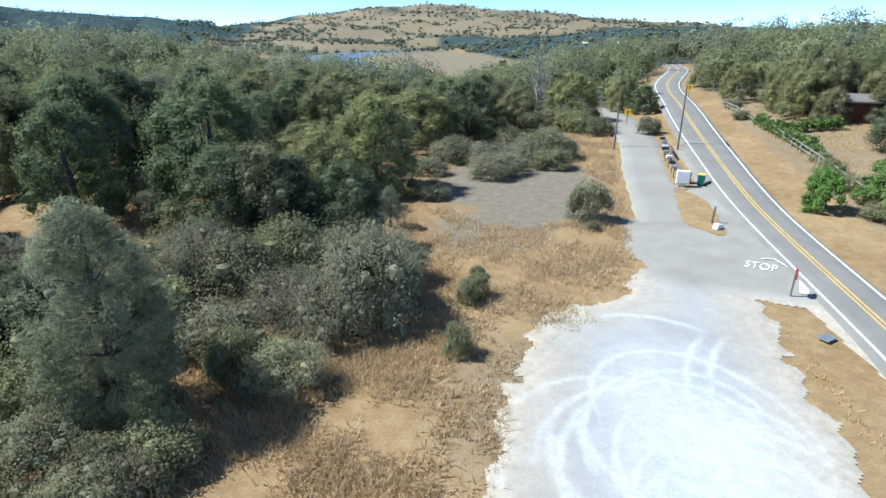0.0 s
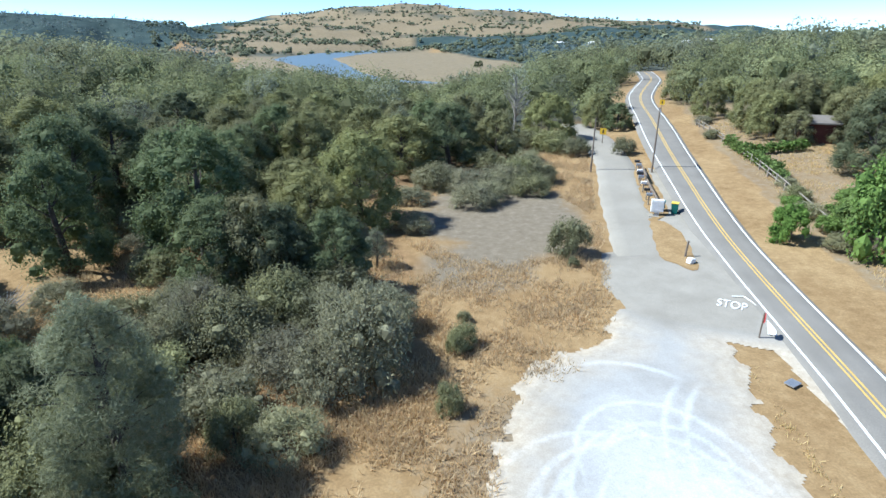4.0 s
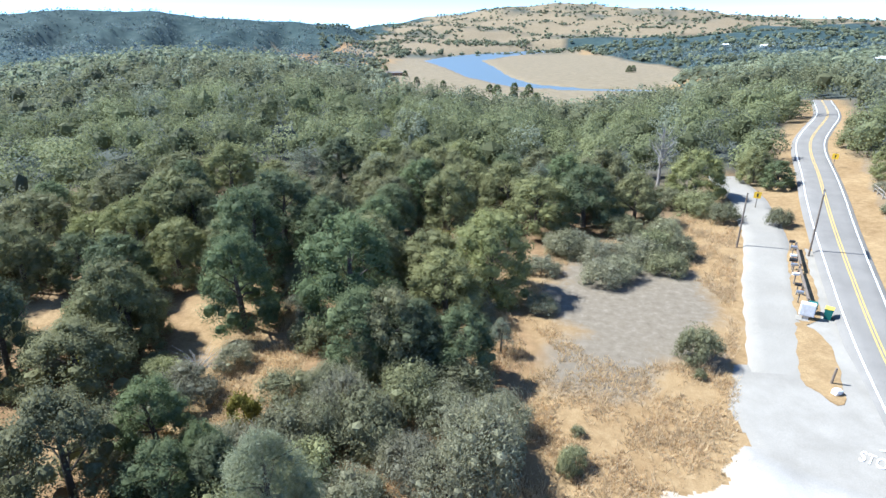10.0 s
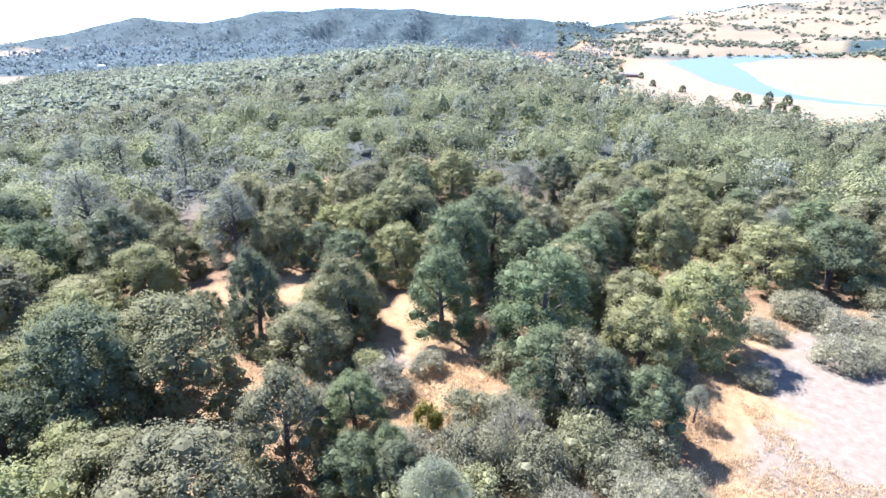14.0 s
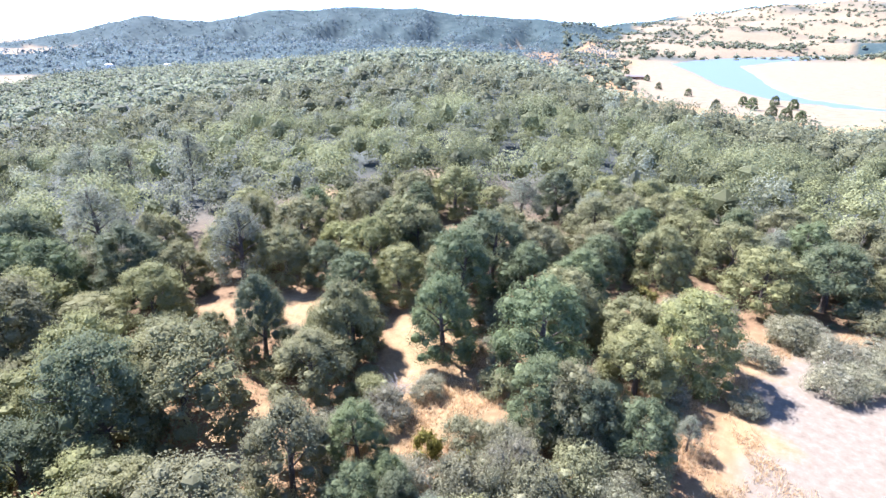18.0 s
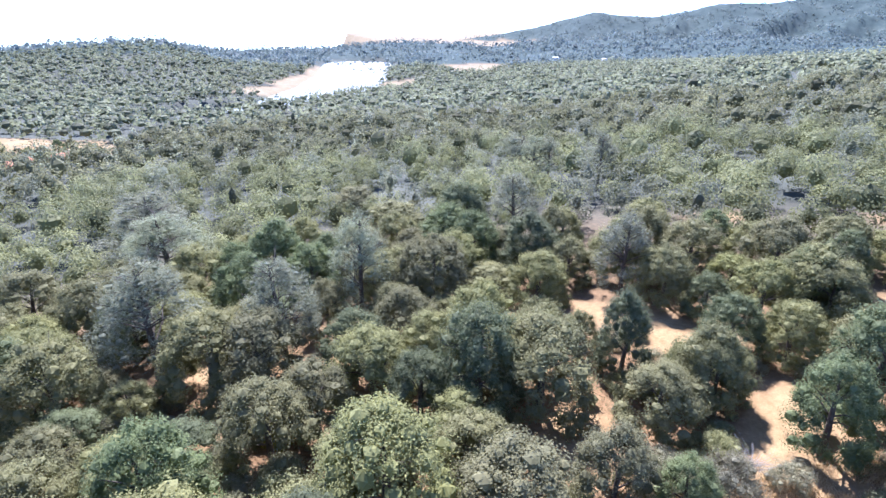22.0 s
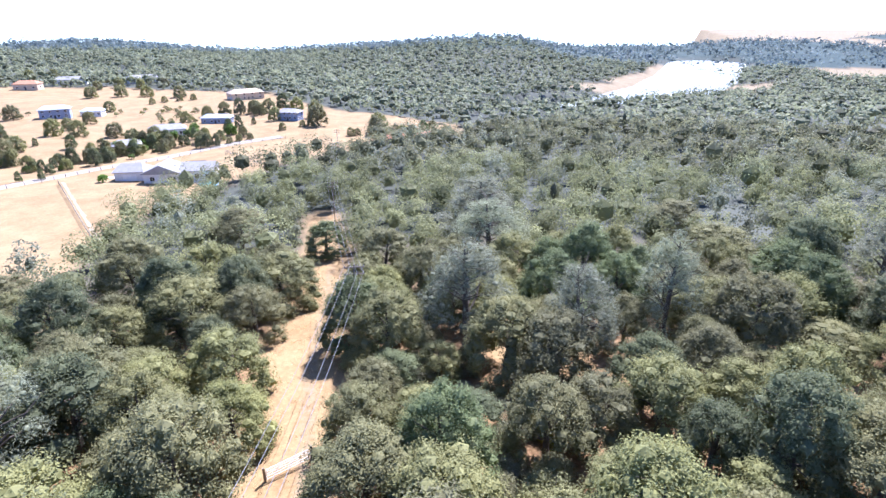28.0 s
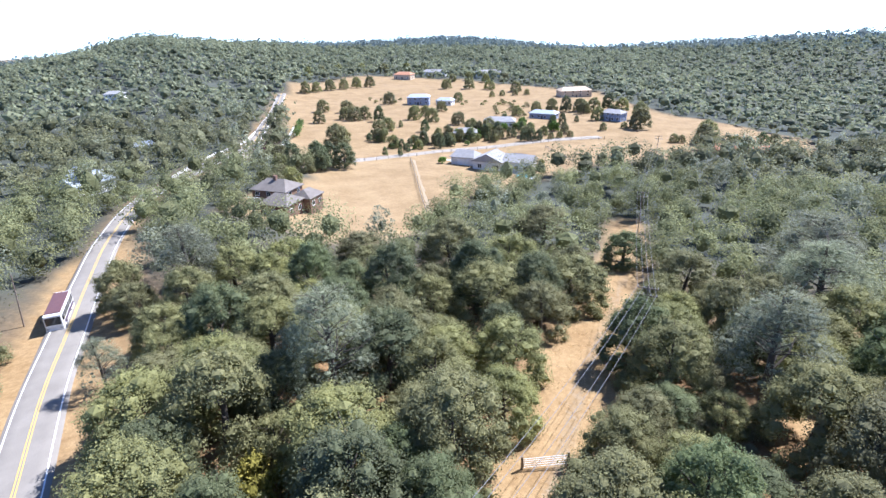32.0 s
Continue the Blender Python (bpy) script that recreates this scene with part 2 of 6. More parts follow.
LEAF_OAK = leafy("oak_leaves", (0.216, 0.216, 0.094), (0.303, 0.298, 0.136), 0.43)
LEAF_DARK = leafy("dark_oak_leaves", (0.135, 0.165, 0.078), (0.215, 0.24, 0.122), 0.48)
LEAF_GREY = leafy("grey_pine_needles", (0.225, 0.242, 0.152), (0.34, 0.358, 0.236), 0.46)
LEAF_YOUNG = leafy("young_pine_needles", (0.25, 0.275, 0.14), (0.4, 0.425, 0.245), 0.48)
LEAF_SHRUB = leafy("shrub_leaves", (0.2, 0.2, 0.1), (0.315, 0.31, 0.165), 0.4)
LEAF_SAGE = leafy("grey_shrub_leaves", (0.25, 0.24, 0.145), (0.36, 0.345, 0.22), 0.4)
LEAF_LIME = leafy("bright_leaves", (0.10, 0.165, 0.035), (0.23, 0.34, 0.085), 0.4)
LEAF_YELLOW = leafy("yellowing_leaves", (0.13, 0.12, 0.02), (0.32, 0.28, 0.06), 0.3)
LEAF_PLUM = leafy("plum_leaves", (0.05, 0.02, 0.03), (0.11, 0.04, 0.06), 0.2)
LEAF_MID = leafy("woodland_leaves", (0.182, 0.19, 0.094), (0.26, 0.264, 0.138), 0.42)
# paler and bluer than the nearer wood: distance haze mixed into the green
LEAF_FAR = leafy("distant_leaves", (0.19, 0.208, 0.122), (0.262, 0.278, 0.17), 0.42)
# blue-grey of distant air put into the scrub's leaf colour
LEAF_BLUE = leafy("haze_tinted_scrub_leaves", (0.125, 0.16, 0.148), (0.18, 0.215, 0.195), 0.4)
BARK = grained("grey_bark", (0.05, 0.04, 0.03), (0.15, 0.125, 0.10), 3.0, 0.95, 20)
DEADWOOD = grained("bleached_dead_wood", (0.2, 0.18, 0.16), (0.42, 0.39, 0.35), 4.0, 0.95, 25)
ASPHALT = grained("worn_asphalt", (0.182, 0.166, 0.143), (0.258, 0.238, 0.207), 0.35, 0.9, 14, 0.2, 0.01)
DIRT = grained("pale_trodden_dirt", (0.26, 0.205, 0.13), (0.36, 0.29, 0.19), 0.5, 0.95, 8, 0.2, 0.01)
LANE = grained("bleached_chip_seal", (0.25, 0.226, 0.186), (0.335, 0.306, 0.256), 0.25, 0.95, 10, 0.25, 0.01)
WHITE_LINE = grained("white_road_paint", (0.66, 0.66, 0.64), (0.82, 0.82, 0.8), 1.2, 0.7, 12, 0.1, 0.003)
YELLOW_LINE = grained("yellow_road_paint", (0.50, 0.33, 0.09), (0.66, 0.45, 0.14), 1.2, 0.7, 12, 0.1, 0.003)
WOOD_POLE = grained("weathered_pole_wood", (0.13, 0.10, 0.075), (0.27, 0.22, 0.17), 2.0, 0.9, 22)
PALE_WOOD = grained("old_fence_wood", (0.22, 0.19, 0.15), (0.38, 0.34, 0.28), 2.0, 0.9, 22)
WHITE_PAINT = grained("white_paint", (0.68, 0.68, 0.66), (0.82, 0.82, 0.8), 1.0, 0.6, 9, 0.05)
METAL = grained("galvanised_metal", (0.34, 0.35, 0.36), (0.52, 0.53, 0.54), 3.0, 0.45, 20, 0.05, 0.01, 0.7)
WIRE = grained("dark_cable", (0.11, 0.11, 0.11), (0.2, 0.2, 0.2), 2.0, 0.6, 9, 0)


def ground_material():
    """Dry grass, bare soil and leaf litter, as the sheet's own ground-cover layers say."""
    m, n, l, p = nodes_of("dry_ground")
    geo = n.new("ShaderNodeNewGeometry")
    pos = geo.outputs["Position"]
    cover = n.new("ShaderNodeAttribute")
    cover.attribute_name = "cover"
    sep = n.new("ShaderNodeSeparateColor")
    l.new(cover.outputs["Color"], sep.inputs["Color"])
    a, b, c = noise_node(n, l, 0.12, 8, 0.65, pos), noise_node(n, l, 1.4, 6, 0.7, pos), noise_node(n, l, 9.0, 4, 0.7, pos)
    grass = ramp(n, [(0.3, (0.165, 0.102, 0.047)), (0.5, (0.285, 0.19, 0.092)), (0.7, (0.41, 0.295, 0.155))])
    l.new(b.outputs["Fac"], grass.inputs["Fac"])
    patch = ramp(n, [(0.38, (0.225, 0.143, 0.066)), (0.62, (0.37, 0.26, 0.132))])
    l.new(a.outputs["Fac"], patch.inputs["Fac"])
    gold = mix(n, l, 0.5, grass.outputs["Color"], patch.outputs["Color"])
    straw = ramp(n, [(0.3, (0.72, 0.72, 0.72)), (0.7, (1.2, 1.2, 1.2))])
    l.new(c.outputs["Fac"], straw.inputs["Fac"])
    gold = mix(n, l, 0.8, gold, straw.outputs["Color"], "MULTIPLY")
    soil = ramp(n, [(0.3, (0.155, 0.126, 0.088)), (0.55, (0.21, 0.175, 0.127)), (0.75, (0.28, 0.236, 0.176))])
    l.new(b.outputs["Fac"], soil.inputs["Fac"])
    litter = ramp(n, [(0.3, (0.11, 0.066, 0.034)), (0.5, (0.205, 0.124, 0.062)), (0.7, (0.32, 0.21, 0.108))])
    l.new(b.outputs["Fac"], litter.inputs["Fac"])
    pale_cover = ramp(n, [(0.3, (0.175, 0.143, 0.09)), (0.7, (0.255, 0.21, 0.136))])
    l.new(a.outputs["Fac"], pale_cover.inputs["Fac"])

    def edge(chan, width):
        add = n.new("ShaderNodeMath")
        add.operation = "MULTIPLY_ADD"
        l.new(b.outputs["Fac"], add.inputs[0])
        add.inputs[1].default_value = 0.7
        l.new(chan, add.inputs[2])
        r = ramp(n, [(0.85 - width, (0, 0, 0)), (0.85 + width, (1, 1, 1))])
        l.new(add.outputs[0], r.inputs["Fac"])
        return r.outputs["Color"]

    col = mix(n, l, edge(sep.outputs["Red"], 0.2), gold, soil.outputs["Color"])
    col = mix(n, l, edge(sep.outputs["Green"], 0.3), col, litter.outputs["Color"])
    col = mix(n, l, sep.outputs["Blue"], col, pale_cover.outputs["Color"])
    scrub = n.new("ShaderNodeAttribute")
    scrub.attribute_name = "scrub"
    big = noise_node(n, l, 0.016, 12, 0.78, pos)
    # scrub green; its bluish cast is distance haze painted in
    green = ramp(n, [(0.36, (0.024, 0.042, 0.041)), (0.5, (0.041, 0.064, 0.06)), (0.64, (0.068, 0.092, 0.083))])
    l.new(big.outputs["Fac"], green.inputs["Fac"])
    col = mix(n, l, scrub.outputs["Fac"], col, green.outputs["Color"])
    l.new(col, p.inputs["Base Color"])
    p.inputs["Roughness"].default_value = 0.95
    p.inputs["Specular IOR Level"].default_value = 0.1
    bump(n, l, p, c.outputs["Fac"], 0.5, 0.05)
    return m


GROUND = ground_material()


def water_material():
    m, n, l, p = nodes_of("lake_water")
    p.inputs["Base Color"].default_value = (0.115, 0.155, 0.17, 1)
    p.inputs["Roughness"].default_value = 0.42
    geo = n.new("ShaderNodeNewGeometry")
    w = noise_node(n, l, 0.15, 4, 0.6, geo.outputs["Position"])
    bump(n, l, p, w.outputs["Fac"], 0.08, 0.4)
    return m


WATER = water_material()


def lot_material():
    """Gravel that runs into bleached asphalt, with pale wheel tracks and a dusty rim."""
    m, n, l, p = nodes_of("lot_surface")
    geo = n.new("ShaderNodeNewGeometry")
    pos = geo.outputs["Position"]
    cover = n.new("ShaderNodeAttribute")
    cover.attribute_name = "cover"
    sep = n.new("ShaderNodeSeparateColor")
    l.new(cover.outputs["Color"], sep.inputs["Color"])
    a, b, c = noise_node(n, l, 0.3, 7, 0.65, pos), noise_node(n, l, 2.2, 5, 0.7, pos), noise_node(n, l, 14.0, 3, 0.7, pos)
    gravel = ramp(n, [(0.3, (0.285, 0.272, 0.248)), (0.7, (0.40, 0.388, 0.364))])
    l.new(a.outputs["Fac"], gravel.inputs["Fac"])
    seal = ramp(n, [(0.3, (0.25, 0.227, 0.188)), (0.7, (0.345, 0.315, 0.266))])
    l.new(a.outputs["Fac"], seal.inputs["Fac"])
    dust = ramp(n, [(0.3, (0.36, 0.29, 0.20)), (0.7, (0.52, 0.45, 0.35))])
    l.new(b.outputs["Fac"], dust.inputs["Fac"])
    col = mix(n, l, sep.outputs["Green"], gravel.outputs["Color"], seal.outputs["Color"])
    mul = n.new("ShaderNodeMath")
    mul.operation = "MULTIPLY"
    l.new(sep.outputs["Red"], mul.inputs[0])
    l.new(b.outputs["Fac"], mul.inputs[1])
    col = mix(n, l, mul.outputs[0], col, (0.70, 0.73, 0.75))
    col = mix(n, l, sep.outputs["Blue"], col, dust.outputs["Color"])
    grit = ramp(n, [(0.3, (0.86, 0.86, 0.86)), (0.7, (1.12, 1.12, 1.12))])
    l.new(c.outputs["Fac"], grit.inputs["Fac"])
    col = mix(n, l, 0.8, col, grit.outputs["Color"], "MULTIPLY")
    l.new(col, p.inputs["Base Color"])
    p.inputs["Roughness"].default_value = 0.95
    p.inputs["Specular IOR Level"].default_value = 0.15
    bump(n, l, p, c.outputs["Fac"], 0.3, 0.02)
    return m


LOT = lot_material()


# ---- building helpers ----
def part(name, bm, material, parent=None, label=""):
    """Links a bmesh as one mesh object under a thing or a part."""
    me = bpy.data.meshes.new(name)
    bm.to_mesh(me)
    bm.free()
    me.materials.append(material)
    ob = new(name, me)
    if parent is not None:
        ob.parent = parent
    return tagged(ob, label)


def raw(name, verts, faces, material, parent=None, label="", smooth=False):
    """The same from arrays of vertices and faces."""
    me = bpy.data.meshes.new(name)
    me.from_pydata(np.asarray(verts).tolist(), [], np.asarray(faces).tolist() if not isinstance(faces, list) else faces)
    if smooth:
        me.shade_smooth()
    me.materials.append(material)
    ob = new(name, me)
    if parent is not None:
        ob.parent = parent
    return tagged(ob, label)


def empty(name, x, y, z, rz=0, label="", category="", group=""):
    ob = new(name)
    ob.matrix_world = pose(x, y, z, 0, 0, rz)
    return tagged(ob, label, category, group)


def gz(x, y):
    return float(ground_z(x, y))


def box_into(bm, x0, y0, z0, x1, y1, z1, bevel=0.0):
    g = bmesh.ops.create_cube(bm, size=1, matrix=Matrix.Translation(((x0 + x1) / 2, (y0 + y1) / 2, (z0 + z1) / 2)) @ Matrix.Diagonal((x1 - x0, y1 - y0, z1 - z0, 1)))
    if bevel:
        es = {e for v in g["verts"] for e in v.link_edges}
        bmesh.ops.bevel(bm, geom=list(es), offset=bevel, segments=2, affect="EDGES", profile=0.6)
    return bm


def boxed(*a, **k):
    return box_into(bmesh.new(), *a, **k)


def tube_into(bm, pts, radii, sides=7):
    """A bent, tapering tube along points."""
    rings = []
    for k, (p, r) in enumerate(zip(pts, radii)):
        a, b = Vector(pts[max(k - 1, 0)]), Vector(pts[min(k + 1, len(pts) - 1)])
        q = (b - a).to_track_quat("Z", "Y")
        rings.append([bm.verts.new(Vector(p) + q @ Vector((r * math.cos(2 * math.pi * s / sides), r * math.sin(2 * math.pi * s / sides), 0))) for s in range(sides)])
    for a, b in zip(rings, rings[1:]):
        for s in range(sides):
            bm.faces.new((a[s], a[(s + 1) % sides], b[(s + 1) % sides], b[s]))
    bm.faces.new(rings[0][::-1])
    bm.faces.new(rings[-1])
    return bm


# ---- plan of the open places ----
ROAD = [(75, 190), (62, 152), (47, 120), (38.3, 92), (31.7, 70), (26.4, 50), (23.2, 36), (20.5, 22), (17.9, 8), (15.5, -8), (12.4, -28), (8.0, -51), (4.4, -70), (0.4, -86), (-4.5, -104), (-12, -129), (-24, -158), (-44, -182), (-62, -204), (-80, -231), (-124, -309), (-160, -380)]
SIDE = [(26, 96), (26.2, 84), (25.4, 77), (23.6, 66), (20.2, 53), (17.6, 42), (16.5, 37.5), (15.6, 34)]
TRAIL = [(-20, -20), (-26, -24), (-33, -28), (-42, -33.5), (-55, -40), (-69, -47), (-96, -61), (-112, -72)]
DRIVE = [(-62, -204), (-90, -178), (-115, -176), (-150, -176), (-187, -165), (-213, -153)]
CLEARING = [(-12, 53), (-9, 59), (0, 58), (8, 68), (16, 75), (23, 79), (22, 66), (17, 48), (13, 36), (11, 29), (8, 24), (3, 20), (1.5, 12), (-8, 12.5), (-9, 15), (-6, 18), (-4, 21), (0, 24), (0, 30), (-2, 34), (1, 38), (-5, 48)]
FIELD = [(-36, -133), (-42, -100), (-60, -92), (-72, -101), (-92, -113), (-135, -118), (-164, -117), (-200, -107), (-250, -118), (-262, -82), (-300, -92), (-300, -166), (-325, -225), (-350, -255), (-345, -370), (-290, -480), (-190, -430), (-137, -330), (-84, -206), (-71, -156), (-48, -146)]
SHORE = [(-620, 1215), (-420, 800), (-260, 560), (-110, 330), (-60, 300), (-25, 400), (60, 360), (105, 345), (170, 600), (150, 1000), (120, 1500), (40, 2020), (-350, 2200), (-800, 2057)]
BANK = [(28, 26), (31, 44), (34.5, 58), (40, 80), (50, 108), (57, 100), (50, 76), (48, 66), (46.5, 57), (41, 46), (35, 34), (31.5, 24)]
CLEAR_SPOTS = [(-42, 62, 4.5), (-36, 70, 4), (-24, 33, 3.5), (-29, 40, 3), (-42, 35, 3), (-22, 26, 3.5), (-30, 13, 3), (-55, 22, 3), (-50, -2, 3), (-44, -8, 3), (45, 66, 6), (54, 72, 7), (40, 52, 4)]
CLEAR_SPOTS += [(-22.4, 26, 2.8), (-20.1, 31.5, 2.8), (-46.1, 36.6, 2.8), (-41.4, 20.8, 2.8), (-28, 36.3, 2.8), (-76.6, 66.4, 2.8), (-62.8, 88.9, 2.8), (-61.1, 51.4, 2.8), (-30.6, 19.2, 2.8), (-39.4, 46.2, 2.8), (-32, 20.3, 2.8), (-43, 37.9, 2.8), (-80.3, 17.4, 2.8), (-58.4, -12.6, 2.8), (-55, -8.2, 2.8), (-53.4, 3.7, 2.8), (-45.5, -9.5, 2.8), (-53.1, 70.5, 2.8), (-75.6, 71.9, 2.8), (-50.8, 31.5, 2.8), (-44.6, -44.9, 2.8), (-86.2, -18.4, 2.8), (-58.6, -13.6, 2.8), (-7.2, -70.7, 2.8), (-54.7, -11.8, 2.8)]


def open_ground(x, y, slack=0.0):
    """True where no tree stands."""
    x, y = np.asarray(x, float), np.asarray(y, float)
    r = np.hypot(x, y)
    o = line_away(x, y, ROAD)[0] < np.where(y < -118, 3.6, np.where(y < 0, 7.3, 6.5)) + slack
    o |= line_away(x, y, SIDE)[0] < 3.5 + slack
    o |= line_away(x, y, TRAIL)[0] < 4.7 + slack
    o |= (line_away(x, y, DRIVE)[0] < 4 + slack)
    o |= in_poly(x, y, BANK) | in_poly(x, y, CLEARING) | in_poly(x, y, FIELD) | in_poly(x, y, SHORE)
    o |= (x > 1 - slack) & (x < 22) & (y > -10) & (y < 34)
    o |= r < 12
    o |= dry_land(x, y) < -37.5
    for cx, cy, cr in CLEAR_SPOTS:
        o |= np.hypot(x - cx, y - cy) < cr + slack
    return o


# ---- ground: one sheet to the horizon ----
def build_ground():
    rs = np.concatenate([[0.0], np.geomspace(3, 4900, 260)])
    az = np.radians(np.concatenate([np.arange(-60, 205, 0.75), np.arange(205, 300, 5.0)]))
    R, A = np.meshgrid(rs[1:], az, indexing="ij")
    X, Y = -R * np.sin(A), R * np.cos(A)
    Z = ground_z(X, Y)
    n, k = R.shape
    verts = np.concatenate([[[0, 0, gz(0, 0)]], np.stack([X, Y, Z], -1).reshape(-1, 3)])
    idx = 1 + np.arange(n * k).reshape(n, k)
    nxt = np.roll(idx, -1, axis=1)
    quads = np.stack([idx[:-1], idx[1:], nxt[1:], nxt[:-1]], -1).reshape(-1, 4).tolist()
    faces = quads + [[0, int(a), int(b)] for a, b in zip(idx[0], nxt[0])]
    ob = raw("ground", verts, faces, GROUND, smooth=True)
    x, y = verts[:, 0], verts[:, 1]
    r = np.hypot(x, y)
    soil = np.clip(1.0 - np.hypot((x - 7) / 11.0, (y - 50) / 15.0) + 0.10 * ripple(x, y, 2.6, 5), 0, 1) * 1.6
    soil = np.maximum(soil, np.clip(1.0 - np.hypot((x - 4) / 7.0, (y - 38) / 8.0) + 0.10 * ripple(x, y, 2.2, 6), 0, 1) * 1.3)
    soil = np.maximum(soil, np.clip(1.3 - line_away(x + 1.0, y - 1.2, TRAIL)[0] / 1.6, 0, 1) * 0.42)
    soil = np.maximum(soil, np.clip(1.5 - np.hypot(x - 5, y - 17) / 7, 0, 1) * 0.5)
    soil = np.maximum(soil, np.where(in_poly(x, y, BANK), 0.46, 0.0))
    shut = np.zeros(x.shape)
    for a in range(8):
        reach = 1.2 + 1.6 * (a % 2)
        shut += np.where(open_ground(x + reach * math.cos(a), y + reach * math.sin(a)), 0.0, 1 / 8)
    litter = 0.62 * shut
    yaw = np.degrees(np.arctan2(-x, y)) + np.clip((r - 800) / 400, 0, 1) * 0.9 * ripple(x, y, 110.0, 3)
    wooded = (r > 900) & (ground_z(x, y) > -37) & ~((yaw > -1) & (yaw < 22 - (r - 1150) / 400) & (r > 1150)) & ~in_poly(x, y, SHORE)
    dotted = (yaw > -26) & (yaw < 22 - (r - 1150) / 400) & (r > np.where(yaw < -1, 2500, 1500))
    # undergrowth colour, which also stands in for shade in the gaps between trees
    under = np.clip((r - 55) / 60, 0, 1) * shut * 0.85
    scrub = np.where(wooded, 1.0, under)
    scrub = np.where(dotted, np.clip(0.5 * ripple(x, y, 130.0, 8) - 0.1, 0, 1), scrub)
    litter = np.where((r > 1200) & (ground_z(x, y) > -34), np.where((np.degrees(np.arctan2(-x, y)) < 20) & (np.degrees(np.arctan2(-x, y)) > -8), 0.0, 0.5), litter)
    # pale shore; on the dotted hills this paleness stands in for haze
    pale_cover = np.where((ground_z(x, y) < -37.5) & (r > 350), 0.9, np.where(dotted, 0.8, 0.0))
    pale_cover = np.maximum(pale_cover, np.where(in_poly(x, y, FIELD), 0.3, 0.0))
    col = ob.data.color_attributes.new("cover", "FLOAT_COLOR", "POINT")
    col.data.foreach_set("color", np.stack([np.clip(soil, 0, 1), litter, pale_cover, np.ones_like(soil)], -1).astype(np.float32).ravel())
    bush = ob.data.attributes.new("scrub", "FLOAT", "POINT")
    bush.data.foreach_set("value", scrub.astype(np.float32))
    return tagged(ob, "dry grassy ground with bare soil and leaf litter", "ground", kind="structure")


build_ground()
lake = raw("water", [(x, y, WATER_Z) for x, y in ((-900, 600), (900, 600), (900, 2600), (-900, 2600), (-1350, -300), (-380, -300), (-380, 320), (-1350, 320))], [[0, 1, 2, 3], [4, 5, 6, 7]], WATER)
tagged(lake, "calm blue reservoir water, drawn down", "water", kind="structure")


def smooth_line(line, step):
    """A Catmull-Rom curve through the line, resampled."""
    p = np.array([line[0], *line, line[-1]], float)
    out = []
    for k in range(1, len(p) - 2):
        n = max(2, int(np.hypot(*(p[k + 1] - p[k])) / step))
        for s in np.arange(n) / n:
            out.append(0.5 * (2 * p[k] + (p[k + 1] - p[k - 1]) * s + (2 * p[k - 1] - 5 * p[k] + 4 * p[k + 1] - p[k + 2]) * s * s + (3 * p[k] - p[k - 1] - 3 * p[k + 1] + p[k + 2]) * s**3))
    return np.array(out + [p[-1]])


def strip(name, line, offset, half, lift, material, parent=None, label="", uneven=0.0, thick=0.0, step=1.5, bed=0.0, sink=0.0, narrow=False):
    """A band along a line on the ground: offset to its right, half its width; bed: half-width over which it is levelled."""
    c = smooth_line(line, step)
    d = np.gradient(c, axis=0)
    d /= np.linalg.norm(d, axis=1)[:, None]
    right = np.stack([d[:, 1], -d[:, 0]], -1)
    bed = bed or half
    top = np.max([ground_z(*(c + right * q).T) for q in (-bed, -bed / 2, 0, bed / 2, bed)], axis=0)
    top = np.convolve(np.pad(top, 3, mode="edge"), np.ones(7) / 7, "valid")
    if sink:
        top[-4:] -= sink * np.linspace(0, 1, 4)
    slim = np.interp(c[:, 1], [-100, -20, 20, 38, 80], [0.74, 0.70, 0.48, 0.52, 0.74]) if narrow else np.ones(len(c))
    rng = np.random.default_rng(len(c))
    rows = []
    for side in (-1, -0.5, 0, 0.5, 1):
        wob = rng.normal(0, uneven, len(c)) if abs(side) == 1 else np.zeros(len(c))
        q = c + right * (offset * slim + side * (half * slim if half > 1 else half) + wob)[:, None]
        rows.append(np.column_stack([q, top + lift]))
    rows = np.array(rows)
    k = len(c)
    verts = rows.reshape(-1, 3)
    faces = [[a * k + i, (a + 1) * k + i, (a + 1) * k + i + 1, a * k + i + 1] for a in range(4) for i in range(k - 1)]
    if thick:
        lo = rows[[0, 4]].copy()
        lo[:, :, 2] -= thick
        lo[0, :, :2] -= right * thick * 1.5
        lo[1, :, :2] += right * thick * 1.5
        verts = np.concatenate([verts, lo.reshape(-1, 3)])
        faces += [[i, i + 1, 5 * k + i + 1, 5 * k + i] for i in range(k - 1)] + [[4 * k + i + 1, 4 * k + i, 6 * k + i, 6 * k + i + 1] for i in range(k - 1)]
    return raw(name, verts, faces, material, parent, label, smooth=True)


def patch(name, ring, lift, material, parent=None, label="", fine=0.8, ragged=0.25, seed=1):
    """A flat sheet on the ground with a ragged rim."""
    rng = np.random.default_rng(seed)
    pts = smooth_line(ring + ring[:1], fine)[:-1]
    pts = pts + rng.normal(0, ragged, pts.shape)
    bm = bmesh.new()
    vs = [bm.verts.new((x, y, gz(x, y) + lift)) for x, y in pts]
    f = bm.faces.new(vs)
    f.normal_update()
    if f.normal.z < 0:
        f.normal_flip()
    bmesh.ops.triangulate(bm, faces=[f])
    return part(name, bm, material, parent, label)


